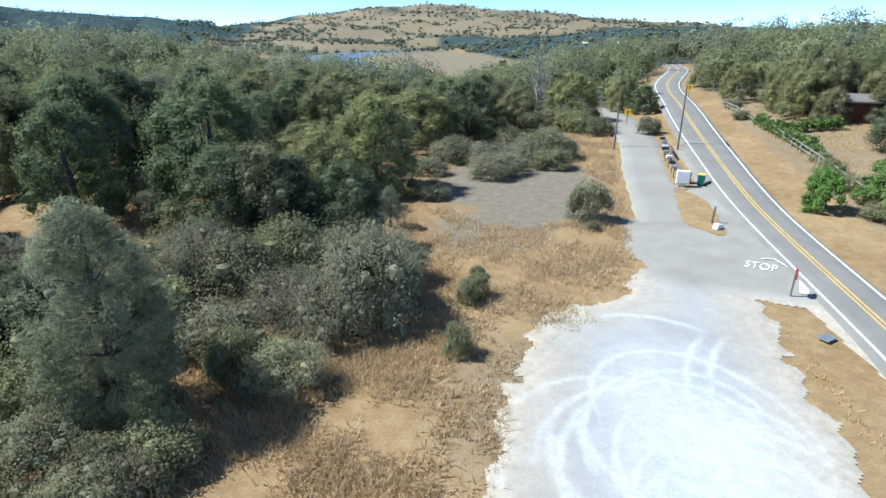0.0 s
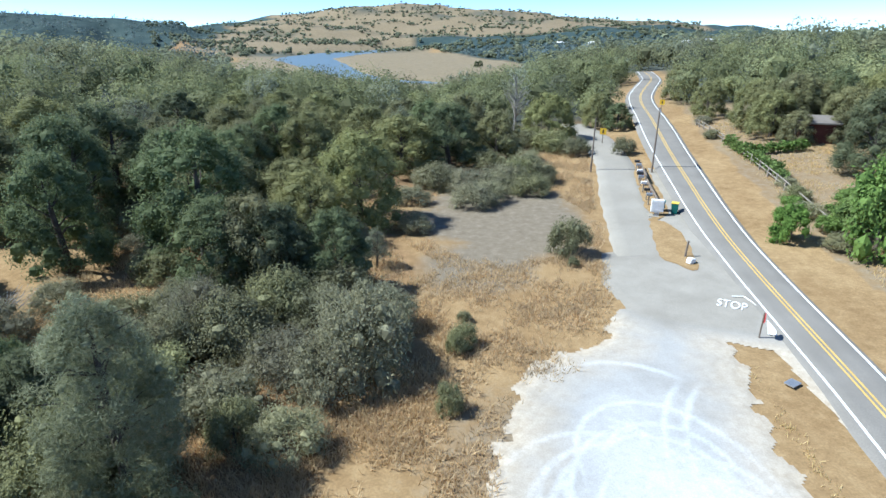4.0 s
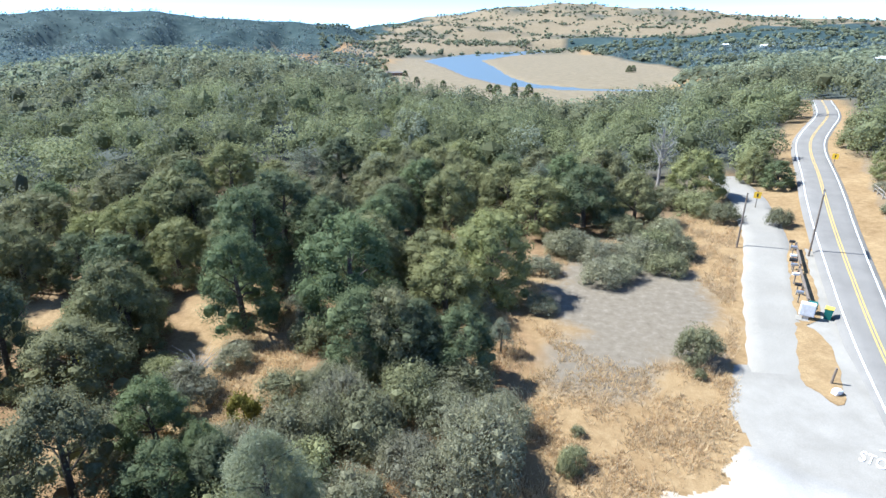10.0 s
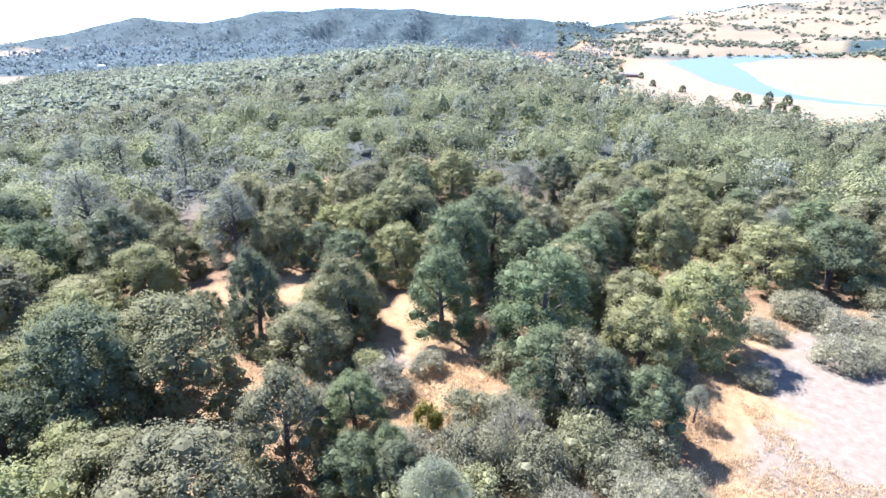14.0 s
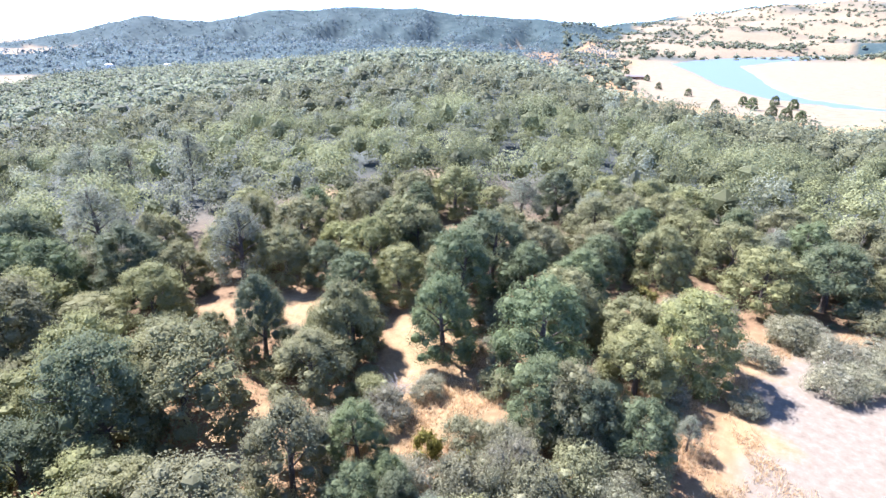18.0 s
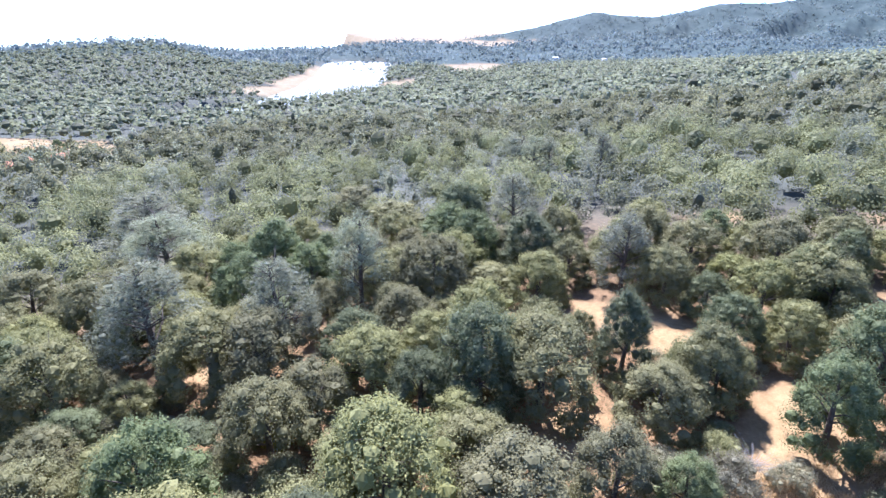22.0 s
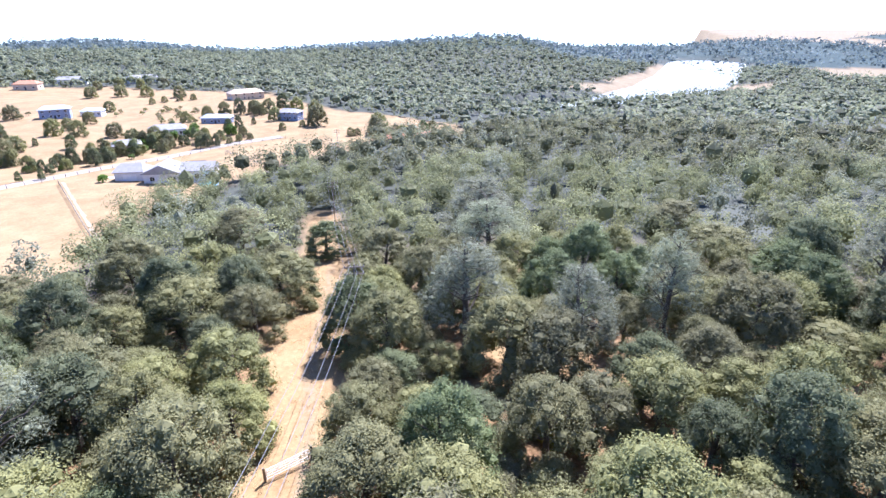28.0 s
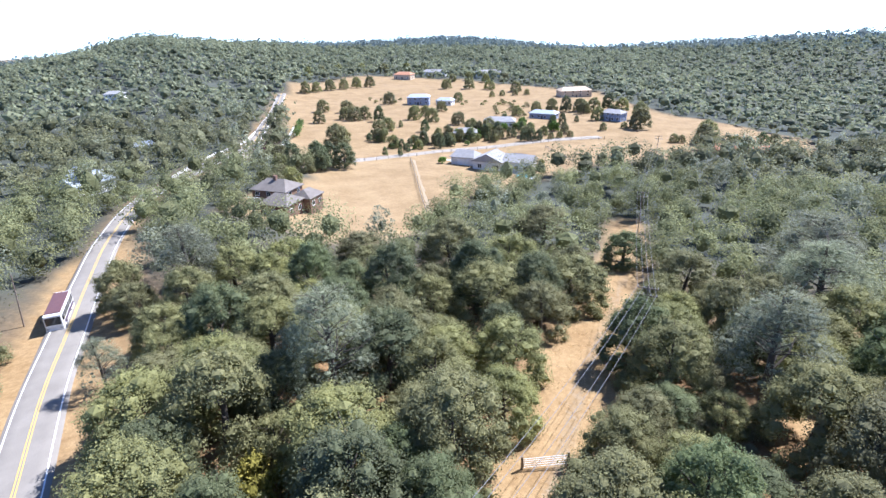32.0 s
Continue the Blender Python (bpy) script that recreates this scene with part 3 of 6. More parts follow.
road = tagged(strip("road", ROAD, 0, 3.45, 0.10, ASPHALT, thick=0.3, narrow=True), "two-lane worn asphalt country road", "road", kind="structure")
strip("edge_line", ROAD, -3.05, 0.07, 0.116, WHITE_LINE, road, "worn white edge line", bed=3.45, narrow=True)
strip("edge_line", ROAD, 3.05, 0.07, 0.116, WHITE_LINE, road, "worn white edge line", bed=3.45, narrow=True)
strip("centre_line", ROAD, -0.13, 0.06, 0.116, YELLOW_LINE, road, "double yellow centre line", bed=3.45)
strip("centre_line", ROAD, 0.13, 0.06, 0.116, YELLOW_LINE, road, "double yellow centre line", bed=3.45)
side_road = tagged(strip("side_road", SIDE, 0, 2.2, 0.04, LANE, thick=0.2, uneven=0.1, sink=0.35), "bleached side lane beside the road", "road", kind="structure")


# ---- gravel lot, apron and verges ----
LOT_RING = [(11.6, 30), (9.6, 26.5), (5, 24.4), (3.6, 21), (2.4, 18), (1.2, 14.5), (0.8, 8), (0, 0), (-1, -8), (8, -10), (14, -9), (13.6, 2), (13.2, 12), (13.9, 15.5), (14.8, 19.3), (15.8, 23), (16.3, 26), (16, 30), (13.5, 32)]
APRON_RING = [(13.5, 39.5), (11.7, 33.8), (12.4, 29.0), (15.0, 26.5), (17.2, 25.2), (18.3, 24.6), (18.0, 22), (17.6, 16), (18.4, 16), (20.6, 28), (22.2, 36), (23.5, 43), (24.8, 49), (26.6, 56), (28, 61), (27, 64), (26, 64), (23.6, 57), (21.6, 49.5), (19.6, 43), (18.6, 40.5)]
arc_rng = np.random.default_rng(5)
ARCS = [(9.0, 17.0, 3.4, 20, 200), (9.2, 16.4, 2.6, -10, 170), (10.2, 14.6, 2.3, -40, 140), (6.0, 9.0, 6.5, -10, 75), (7.4, 9.0, 6.8, -8, 75), (18.5, 14.5, 8.6, 130, 215), (17.5, 15.0, 8.4, 130, 215)]
ARCS += [(float(arc_rng.normal(8.8, 1.5)), float(arc_rng.normal(14.5, 3.2)), float(arc_rng.uniform(1.6, 5.0)), float(a), float(a + arc_rng.uniform(60, 170))) for a in arc_rng.uniform(-60, 200, 26)]


def build_lot():
    step = 0.16
    gx, gy = np.arange(-2.5, 29.5, step), np.arange(-11, 66, step)
    X, Y = np.meshgrid(gx, gy, indexing="ij")
    x, y = X.ravel(), Y.ravel()

    def depth(ring):
        d = line_away(x, y, ring + ring[:1])[0]
        return np.where(in_poly(x, y, ring), d, -d)

    lot_in, apron_in = depth(LOT_RING) + 0.22 * ripple(x, y, 0.5, 3) + 0.2 * ripple(x, y, 1.7, 6), depth(APRON_RING)
    whole = np.maximum(lot_in, apron_in)
    track = np.zeros(x.shape)
    for cx, cy, r, a0, a1 in ARCS:
        arc = [(cx + r * math.cos(radians(a)), cy + r * 1.15 * math.sin(radians(a))) for a in np.linspace(a0, a1, 9)]
        d, s = line_away(x, y, arc)
        for shift in (0.0,):
            track = np.maximum(track, 0.75 * np.clip(1.2 - np.abs(d - shift) / 0.2, 0, 1) * np.clip(6 * s * (1 - s) + 0.2, 0, 1))
    track = np.maximum(track, np.clip(0.9 - np.hypot((x - 8.8) / 5.0, (y - 13) / 12.0), 0, 1) * 1.0)
    seal = np.clip(0.5 + (apron_in - 0.2) / 3.0 + (y - 27.5) / 5.0, 0, 1) * np.clip(1 + apron_in * 0.6, 0, 1)
    rim = np.clip(1 - whole / 3.2, 0, 1) * np.clip(0.7 - seal, 0, 1) * 1.3
    n, k = X.shape
    idx = np.arange(n * k).reshape(n, k)
    keep = whole.reshape(n, k) > 0
    full = keep[:-1, :-1] & keep[1:, :-1] & keep[1:, 1:] & keep[:-1, 1:]
    quads = np.stack([idx[:-1, :-1], idx[1:, :-1], idx[1:, 1:], idx[:-1, 1:]], -1)[full]
    seen, inv = np.unique(quads, return_inverse=True)
    verts = np.stack([x, y, ground_z(x, y) + 0.015 + 0.085 * np.clip(whole / 0.8, 0, 1)], -1)[seen]
    ob = raw("gravel_lot", verts, inv.reshape(-1, 4), LOT, smooth=True)
    col = ob.data.color_attributes.new("cover", "FLOAT_COLOR", "POINT")
    col.data.foreach_set("color", np.stack([track, seal, np.clip(rim, 0, 1), np.ones_like(rim)], -1)[seen].astype(np.float32).ravel())
    return tagged(ob, "pale gravel lot and apron marked by turning wheels", "gravel lot", kind="structure")


apron = build_lot()
verge = patch("verge", [(20.0, 46.6), (20.7, 46.8), (21.5, 44), (20.8, 40), (20.0, 37.2), (19.3, 35.3), (18.4, 35.7), (17.7, 38.2), (18.6, 42)], 0.12, GROUND, None, "", 0.7, 0.1, 5)
bed = patch("verge", [(25.6, 64.6), (26.6, 64), (24.9, 57), (22.9, 49), (21.4, 46.8), (20.6, 47.4), (22.4, 54.5), (24.3, 61.5)], 0.12, GROUND, None, "", 0.7, 0.1, 6)
tagged(bed, "bare dirt strip under the mailbox rail", "verge", kind="structure")
tagged(verge, "dry grass traffic island", "verge", kind="structure")
strip("turn_line", [(20.0, 30.8), (20.15, 29.4), (20.2, 28.2)], 0, 0.07, 0.15, WHITE_LINE, apron, "white turn line", bed=0.6, step=0.5)
strip("turn_line", [(19.3, 30.9), (20.0, 30.8)], 0, 0.06, 0.15, WHITE_LINE, apron, "white turn line", bed=0.6, step=0.3)
strip("stop_line", [(20.15, 28.1), (19.0, 26.1)], 0, 0.22, 0.15, WHITE_LINE, apron, "broad white stop line", bed=0.6, step=0.5)


def letters(text, size, m, material, name, parent=None, label="", extrude=0.004):
    """Words in the built-in font, as a mesh."""
    cu = bpy.data.curves.new(name, "FONT")
    cu.body, cu.size, cu.extrude, cu.align_x, cu.align_y = text, size, extrude, "CENTER", "CENTER"
    tmp = bpy.data.objects.new(name, cu)
    me = bpy.data.meshes.new_from_object(tmp)
    bpy.data.objects.remove(tmp)
    me.materials.clear()
    me.materials.append(material)
    ob = new(name, me)
    if parent is not None:
        ob.parent = parent
    ob.matrix_world = m
    return tagged(ob, label)


stop_word = letters("STOP", 1.0, pose(18.7, 29.8, gz(18.7, 29.8) + 0.12, 0, 0, -33) @ Matrix.Diagonal((0.72, 1.5, 1, 1)), WHITE_LINE, "painted_word", None)
stop_word.data.transform(stop_word.matrix_world)
stop_word.matrix_world = Matrix()
for v in stop_word.data.vertices:
    v.co.z = gz(v.co.x, v.co.y) + (0.145 if v.co.z > gz(18.7, 29.8) + 0.12 else 0.11)
tagged(stop_word, "worn white STOP lettering painted on the apron", "road marking")

RED = grained("red_sign_paint", (0.42, 0.03, 0.04), (0.55, 0.06, 0.06), 3, 0.5, 14, 0.03)
YELLOW = grained("yellow_sign_paint", (0.70, 0.42, 0.02), (0.82, 0.52, 0.05), 3, 0.5, 14, 0.03)
GREEN_BIN = grained("green_bin_plastic", (0.012, 0.10, 0.085), (0.025, 0.16, 0.13), 3, 0.45, 14, 0.03)
YELLOW_LID = grained("yellow_bin_lid", (0.62, 0.45, 0.06), (0.75, 0.55, 0.1), 3, 0.45, 14, 0.03)
DARK = grained("dark_metal", (0.02, 0.02, 0.02), (0.06, 0.06, 0.06), 3, 0.5, 14, 0.03, 0.01, 0.3)


def prism(bm, n, r, y0, y1, z, turn):
    a = [bm.verts.new((r * math.cos(turn + 2 * math.pi * k / n), y0, z + r * math.sin(turn + 2 * math.pi * k / n))) for k in range(n)]
    b = [bm.verts.new((v.co.x, y1, v.co.z)) for v in a]
    bm.faces.new(a)
    bm.faces.new(b[::-1])
    for k in range(n):
        bm.faces.new((a[k], b[k], b[(k + 1) % n], a[(k + 1) % n]))
    return bm


def road_sign(x, y, rz, corners, r, high, face, label, name):
    root = empty(name, x, y, gz(x, y), rz, label, "sign")
    part("post", boxed(-0.05, -0.04, -0.4, 0.05, 0.04, high + r, bevel=0.01), WOOD_POLE, root)
    part("plate", prism(bmesh.new(), corners, r, -0.075, -0.05, high, math.pi / corners), face, root)
    if corners == 8:
        part("rim", prism(bmesh.new(), corners, r * 1.05, -0.065, -0.045, high, math.pi / corners), WHITE_PAINT, root)
        letters("STOP", 0.30, pose(x, y, gz(x, y), 0, 0, rz) @ pose(0, -0.085, high, 90), WHITE_PAINT, "lettering", None).parent = root
        root.children[-1].matrix_parent_inverse = root.matrix_world.inverted()
    else:
        part("symbol", boxed(-0.09, -0.088, high - 0.25, 0.09, -0.076, high + 0.25), DARK, root)
    return root


def rotate_plate(ob, deg):
    for c in ob.children:
        if c.name.startswith("plate"):
            c.data.transform(Matrix.Rotation(radians(deg), 4, "Y"))


road_sign(18.2, 26.0, 62, 8, 0.32, 1.35, RED, "red octagonal stop sign on a wooden post", "stop_sign")
road_sign(25.9, 78.8, -20, 4, 0.62, 1.9, YELLOW, "yellow diamond warning sign on a post", "warning_sign")
road_sign(43.0, 99.5, -25, 4, 0.62, 1.9, YELLOW, "yellow diamond warning sign on a post", "warning_sign")


def wheelie_bin(x, y, rz, lid, label):
    root = empty("wheelie_bin", x, y, gz(x, y) + 0.09, rz, label, "bin", "bins beside the road")
    bm = bmesh.new()
    a = [bm.verts.new(p) for p in ((-0.24, -0.26, 0.04), (0.24, -0.26, 0.04), (0.24, 0.22, 0.04), (-0.24, 0.22, 0.04))]
    b = [bm.verts.new(p) for p in ((-0.31, -0.36, 1.0), (0.31, -0.36, 1.0), (0.31, 0.32, 1.0), (-0.31, 0.32, 1.0))]
    bm.faces.new(a[::-1])
    bm.faces.new(b)
    for k in range(4):
        bm.faces.new((a[k], a[(k + 1) % 4], b[(k + 1) % 4], b[k]))
    part("tub", bm, GREEN_BIN, root)
    part("lid", boxed(-0.33, -0.38, 1.0, 0.33, 0.36, 1.07, bevel=0.03), lid, root)
    part("handle", boxed(-0.26, 0.36, 0.96, 0.26, 0.41, 1.0, bevel=0.01), lid, root)
    for s in (-0.29, 0.29):
        bm = bmesh.new()
        bmesh.ops.create_cone(bm, cap_ends=True, segments=14, radius1=0.13, radius2=0.13, depth=0.05, matrix=Matrix.Translation((s, 0.27, 0.12)) @ Matrix.Rotation(math.pi / 2, 4, "Y"))
        part("wheel", bm, DARK, root)


wheelie_bin(22.0, 48.6, -20, GREEN_BIN, "green wheeled bin with a green lid")
wheelie_bin(22.9, 47.7, -30, YELLOW_LID, "green wheeled bin with a yellow lid")


def mailbox(x, y, rz, tone, label, size=1.0, high=1.05):
    """A domed letter box on a post."""
    root = empty("mailbox", x, y, gz(x, y), rz, label, "mailbox", "row of mailboxes")
    part("post", boxed(-0.05, -0.05, -0.3, 0.05, 0.05, high, bevel=0.01), PALE_WOOD, root)
    bm = bmesh.new()
    w, d, h = 0.12 * size, 0.28 * size, 0.16 * size
    prof = [(-w, 0), (w, 0), (w, h)] + [(w * math.cos(a), h + w * math.sin(a)) for a in np.linspace(0.3, math.pi - 0.3, 6)] + [(-w, h)]
    f = [bm.verts.new((px, -d, high + pz)) for px, pz in prof]
    g = [bm.verts.new((px, d, high + pz)) for px, pz in prof]
    bm.faces.new(f)
    bm.faces.new(g[::-1])
    for k in range(len(f)):
        bm.faces.new((f[k], g[k], g[(k + 1) % len(f)], f[(k + 1) % len(f)]))
    part("box", bm, tone, root)
    part("flag", boxed(w, -d * 0.4, high + h * 0.6, w + 0.015, -d * 0.3, high + h * 2.2), RED, root)


rail_root = empty("mailbox_rail", 24.6, 58.5, gz(24.6, 58.5), 0, "long weathered timber rail on posts beside the lane", "fence")
for (ax, ay), (bx, by) in (((25.6, 63.4), (23.9, 57.2)), ((23.8, 57.0), (21.9, 49.4))):
    d = Vector((bx - ax, by - ay, 0))
    for k in range(3):
        p = Vector((ax, ay, 0)) + d * (k / 2)
        ob = part("post", boxed(-0.08, -0.08, -0.3, 0.08, 0.08, 1.0, bevel=0.015), WOOD_POLE, rail_root)
        ob.location = (p.x - 24.6, p.y - 58.5, gz(p.x, p.y) - gz(24.6, 58.5))
    ob = part("beam", boxed(-d.length / 2, -0.09, 0.78, d.length / 2, 0.09, 1.02, bevel=0.02), WOOD_POLE, rail_root)
    ob.location = ((ax + bx) / 2 - 24.6, (ay + by) / 2 - 58.5, gz((ax + bx) / 2, (ay + by) / 2) - gz(24.6, 58.5))
    ob.rotation_euler = (0, 0, math.atan2(d.y, d.x))
for k, (x, y) in enumerate([(25.1, 63.2), (24.7, 61.6), (23.9, 59.2), (23.5, 58.0), (23.2, 56.9), (22.6, 54.6), (22.0, 52.2), (21.6, 50.6)]):
    mailbox(x, y, 72 + 6 * (k % 3), (DARK, METAL, WHITE_PAINT)[k % 3], ("black", "grey metal", "white")[k % 3] + " domed mailbox on a wooden post", 1.0 + 0.25 * (k == 3))
board = empty("cluster_mailbox", 21.2, 47.6, gz(21.2, 47.6), -18, "white metal cluster mailbox on a slab", "mailbox")
part("slab", boxed(-0.7, -0.5, -0.1, 0.7, 0.5, 0.12, bevel=0.02), LANE, board)
part("pedestal", boxed(-0.2, -0.2, 0.1, 0.2, 0.2, 0.5), METAL, board)
part("cabinet", boxed(-0.55, -0.25, 0.45, 0.55, 0.25, 1.6, bevel=0.03), WHITE_PAINT, board)
for r in range(4):
    for c in range(3):
        part("door", boxed(-0.5 + 0.34 * c, -0.265, 0.55 + 0.25 * r, -0.2 + 0.34 * c, -0.247, 0.76 + 0.25 * r, bevel=0.006), WHITE_PAINT, board)


def utility_pole(x, y, rz, high, lean, label, arms=1):
    root = empty("utility_pole", x, y, gz(x, y), rz, label, "utility pole", "utility poles")
    root.rotation_euler = (0, radians(lean), radians(rz))
    part("pole", tube_into(bmesh.new(), [(0, 0, -0.8), (0, 0, high * 0.5), (0, 0, high)], [0.11, 0.095, 0.08], 10), WOOD_POLE, root)
    for k in range(arms):
        z = high - 0.35 - 0.9 * k
        arm = part("crossarm", boxed(-1.2, -0.06, z - 0.06, 1.2, 0.06, z + 0.06, bevel=0.01), WOOD_POLE, root)
        for q in (-1.1, -0.4, 0.4, 1.1):
            bm = bmesh.new()
            bmesh.ops.create_cone(bm, cap_ends=True, segments=8, radius1=0.05, radius2=0.035, depth=0.2, matrix=Matrix.Translation((q, 0, z + 0.16)))
            part("insulator", bm, METAL, arm, "grey insulator")
    return root


def wire(a, b, sag, r=0.012):
    a, b = Vector(a), Vector(b)
    pts = [a.lerp(b, s) - Vector((0, 0, sag * 4 * s * (1 - s))) for s in np.linspace(0, 1, 15)]
    ob = part("power_line", tube_into(bmesh.new(), pts, [r] * 15, 5), WIRE)
    return tagged(ob, "thin overhead power cable between poles", "cable", "overhead cables")


utility_pole(20.0, 64.3, -10, 6.4, 0.5, "slender leaning wooden pole beside the lane", 0)
utility_pole(26.3, 61.6, 70, 7.4, 0.5, "wooden utility pole with one crossarm", 1)
stub = part("post", tube_into(bmesh.new(), [(0, 0, -0.3), (0.05, 0, 0.7), (0.1, 0, 1.35)], [0.09, 0.085, 0.08], 8), WOOD_POLE)
stub.location = (19.4, 37.8, gz(19.4, 37.8))
tagged(stub, "short weathered wooden post on the island", "post")
rock = part("rock", boxed(-0.3, -0.22, -0.05, 0.3, 0.22, 0.42, bevel=0.12), WHITE_PAINT)
rock.location, rock.rotation_euler = (19.2, 36.5, gz(19.2, 36.5) + 0.1), (0.1, 0.2, 0.5)
tagged(rock, "white painted rock at the tip of the island", "rock")

cover = part("manhole_cover", boxed(-0.35, -0.25, -0.02, 0.35, 0.25, 0.03, bevel=0.01), METAL)
cover.location, cover.rotation_euler = (17.4, 21.8, gz(17.4, 21.8) + 0.13), (0, 0, 0.5)
tagged(cover, "grey metal utility cover in the dry verge", "utility cover")


# ---- plants ----
def cards(centres, outward, size, rng, flat=0.5, slim=1.0):
    """Leaf sprays: a small folded blade at each centre."""
    n = len(centres)
    nrm = outward * (1 - flat) + rng.normal(0, 0.6, (n, 3)) * flat + [0, 0, 0.25]
    nrm /= np.linalg.norm(nrm, axis=1)[:, None] + 1e-9
    t = np.cross(nrm, rng.normal(0, 1, (n, 3)))
    t /= np.linalg.norm(t, axis=1)[:, None] + 1e-9
    b = np.cross(nrm, t)
    s = (size * rng.uniform(0.6, 1.35, n))[:, None]
    v = np.stack([centres - t * s, centres + b * s * 0.55 * slim + nrm * s * 0.15, centres + t * s, centres - b * s * 0.55 * slim + nrm * s * 0.15], 1)
    return v.reshape(-1, 3)


def quad_faces(n):
    return np.arange(4 * n).reshape(n, 4)


def crown_points(rng, rx, rz, base, clumps, per, spread, lean=0.0, cone=0.0, hollow=0.35, skirt=False):
    """Centres and outward ways of leaf sprays, gathered in clumps over an uneven crown."""
    pts, out, cores = [], [], []
    for k in range(clumps):
        d = rng.normal(0, 1, 3)
        d[2] = d[2] * 0.9 + 0.25 if d[2] > -0.8 else -d[2]
        d /= np.linalg.norm(d)
        if skirt and k % 4 == 0:
            d = np.array([d[0], d[1], 0.0]) / (math.hypot(d[0], d[1]) + 1e-6)
            d[2] = -rng.uniform(0.2, 0.52)
        q = rng.uniform(hollow, 1.0) ** 0.6
        h = (d[2] * q + 0.4) / 1.4
        wide = 1 - cone * max(0, min(1, h))
        flat_len = math.hypot(d[0], d[1]) + 1e-6
        lat = 1.0 if d[2] < 0.2 else math.sqrt(max(0.0, 1 - ((d[2] - 0.2) / 0.8) ** 2))
        c = np.array([d[0] / flat_len * rx * q * wide * lat, d[1] / flat_len * rx * q * wide * lat, base + rz * (0.36 + 0.62 * d[2] * q)])
        if lean:
            u = rng.uniform() ** 1.25
            a, w = rng.uniform(0, 2 * math.pi), rx * (math.sin(math.pi * (0.17 + 0.81 * u)) ** 0.8 + 0.03) * math.sqrt(rng.uniform(0.25, 1))
            d = np.array([math.cos(a), math.sin(a), 0.35])
            c, h = np.array([w * d[0], w * d[1], base + rz * u]), u
        cr = spread * rng.uniform(0.65, 1.25) * (1 - 0.4 * cone * max(0, h))
        e = rng.normal(0, 1, (per, 3))
        e /= np.linalg.norm(e, axis=1)[:, None]
        rad = cr * rng.uniform(0.5, 1.3, per) ** 0.7
        pts.append(c + e * rad[:, None] * [1, 1, 0.95])
        out.append(e + 0.6 * d)
        cores.append((*c, cr))
    return np.concatenate(pts), np.concatenate(out), cores


ICO = bmesh.new()
bmesh.ops.create_icosphere(ICO, subdivisions=1, radius=1)
ICO_V = np.array([v.co[:] for v in ICO.verts])
ICO_F = np.array([[v.index for v in f.verts] for f in ICO.faces])
ICO.free()


def trunk_mesh(rng, height, radius, limbs, reach, lift, dead=False):
    bm = bmesh.new()
    bend = rng.normal(0, 0.06 * height, 2)
    stem = [(0, 0, -0.4), (bend[0] * 0.2, bend[1] * 0.2, height * 0.3), (bend[0] * 0.6, bend[1] * 0.6, height * 0.65), (bend[0], bend[1], height)]
    tube_into(bm, stem, [radius * 1.25, radius, radius * 0.7, radius * 0.2], 7)
    bm.verts.ensure_lookup_table()
    rings = [bm.verts[k] for k in range(28)]
    for k in range(limbs):
        f = rng.uniform(0.3, 0.95)
        a = rng.uniform(0, 2 * math.pi)
        p0 = Vector((bend[0] * f, bend[1] * f, height * f))
        L = reach * rng.uniform(0.5, 1.0) * (1.1 - 0.5 * f)
        p1 = p0 + Vector((math.cos(a) * L * 0.5, math.sin(a) * L * 0.5, L * lift * 0.6))
        p2 = p0 + Vector((math.cos(a + 0.2) * L, math.sin(a + 0.2) * L, L * lift * rng.uniform(0.7, 1.3)))
        first = len(bm.verts)
        tube_into(bm, [p0, p1, p2], [radius * 0.45 * (1.2 - f), radius * 0.3 * (1.2 - f), radius * 0.06], 5)
        bm.verts.ensure_lookup_table()
        fork = min(rings, key=lambda v: (v.co - p0).length)
        bm.faces.new((bm.verts[first], bm.verts[first + 1], fork))
    return bm


def plant(name, seed, leaf, trunk, crown, size, label, category, slim=1.0, flat=0.5, bark=BARK, core=0.62):
    """A tree or shrub at the origin: an Empty with trunk and crown."""
    rng = np.random.default_rng(seed)
    root = empty(name, 0, 0, 0, 0, label, category)
    part("trunk", trunk_mesh(rng, *trunk), bark, root)
    if crown:
        p, o, cores = crown_points(rng, *crown)
        v, f = cards(p, o, size, rng, flat, slim), quad_faces(len(p)).tolist()
        if core:
            for x, y, z, r in cores:
                q = ICO_V * [r * core, r * core, r * core * 0.9] * rng.uniform(0.75, 1.15, (12, 1)) + [x, y, z]
                f += (ICO_F + len(v)).tolist()
                v = np.concatenate([v, q])
        raw("crown", v, f, leaf, root)
    return root


# each kind is about 1 m wide per unit of scale in its own numbers; placed copies are scaled
KINDS = {}


def kind(key, versions, *args, **kw):
    KINDS[key] = [plant(args[0], 100 * len(KINDS) + k, *args[1:], **kw) for k in range(versions)]


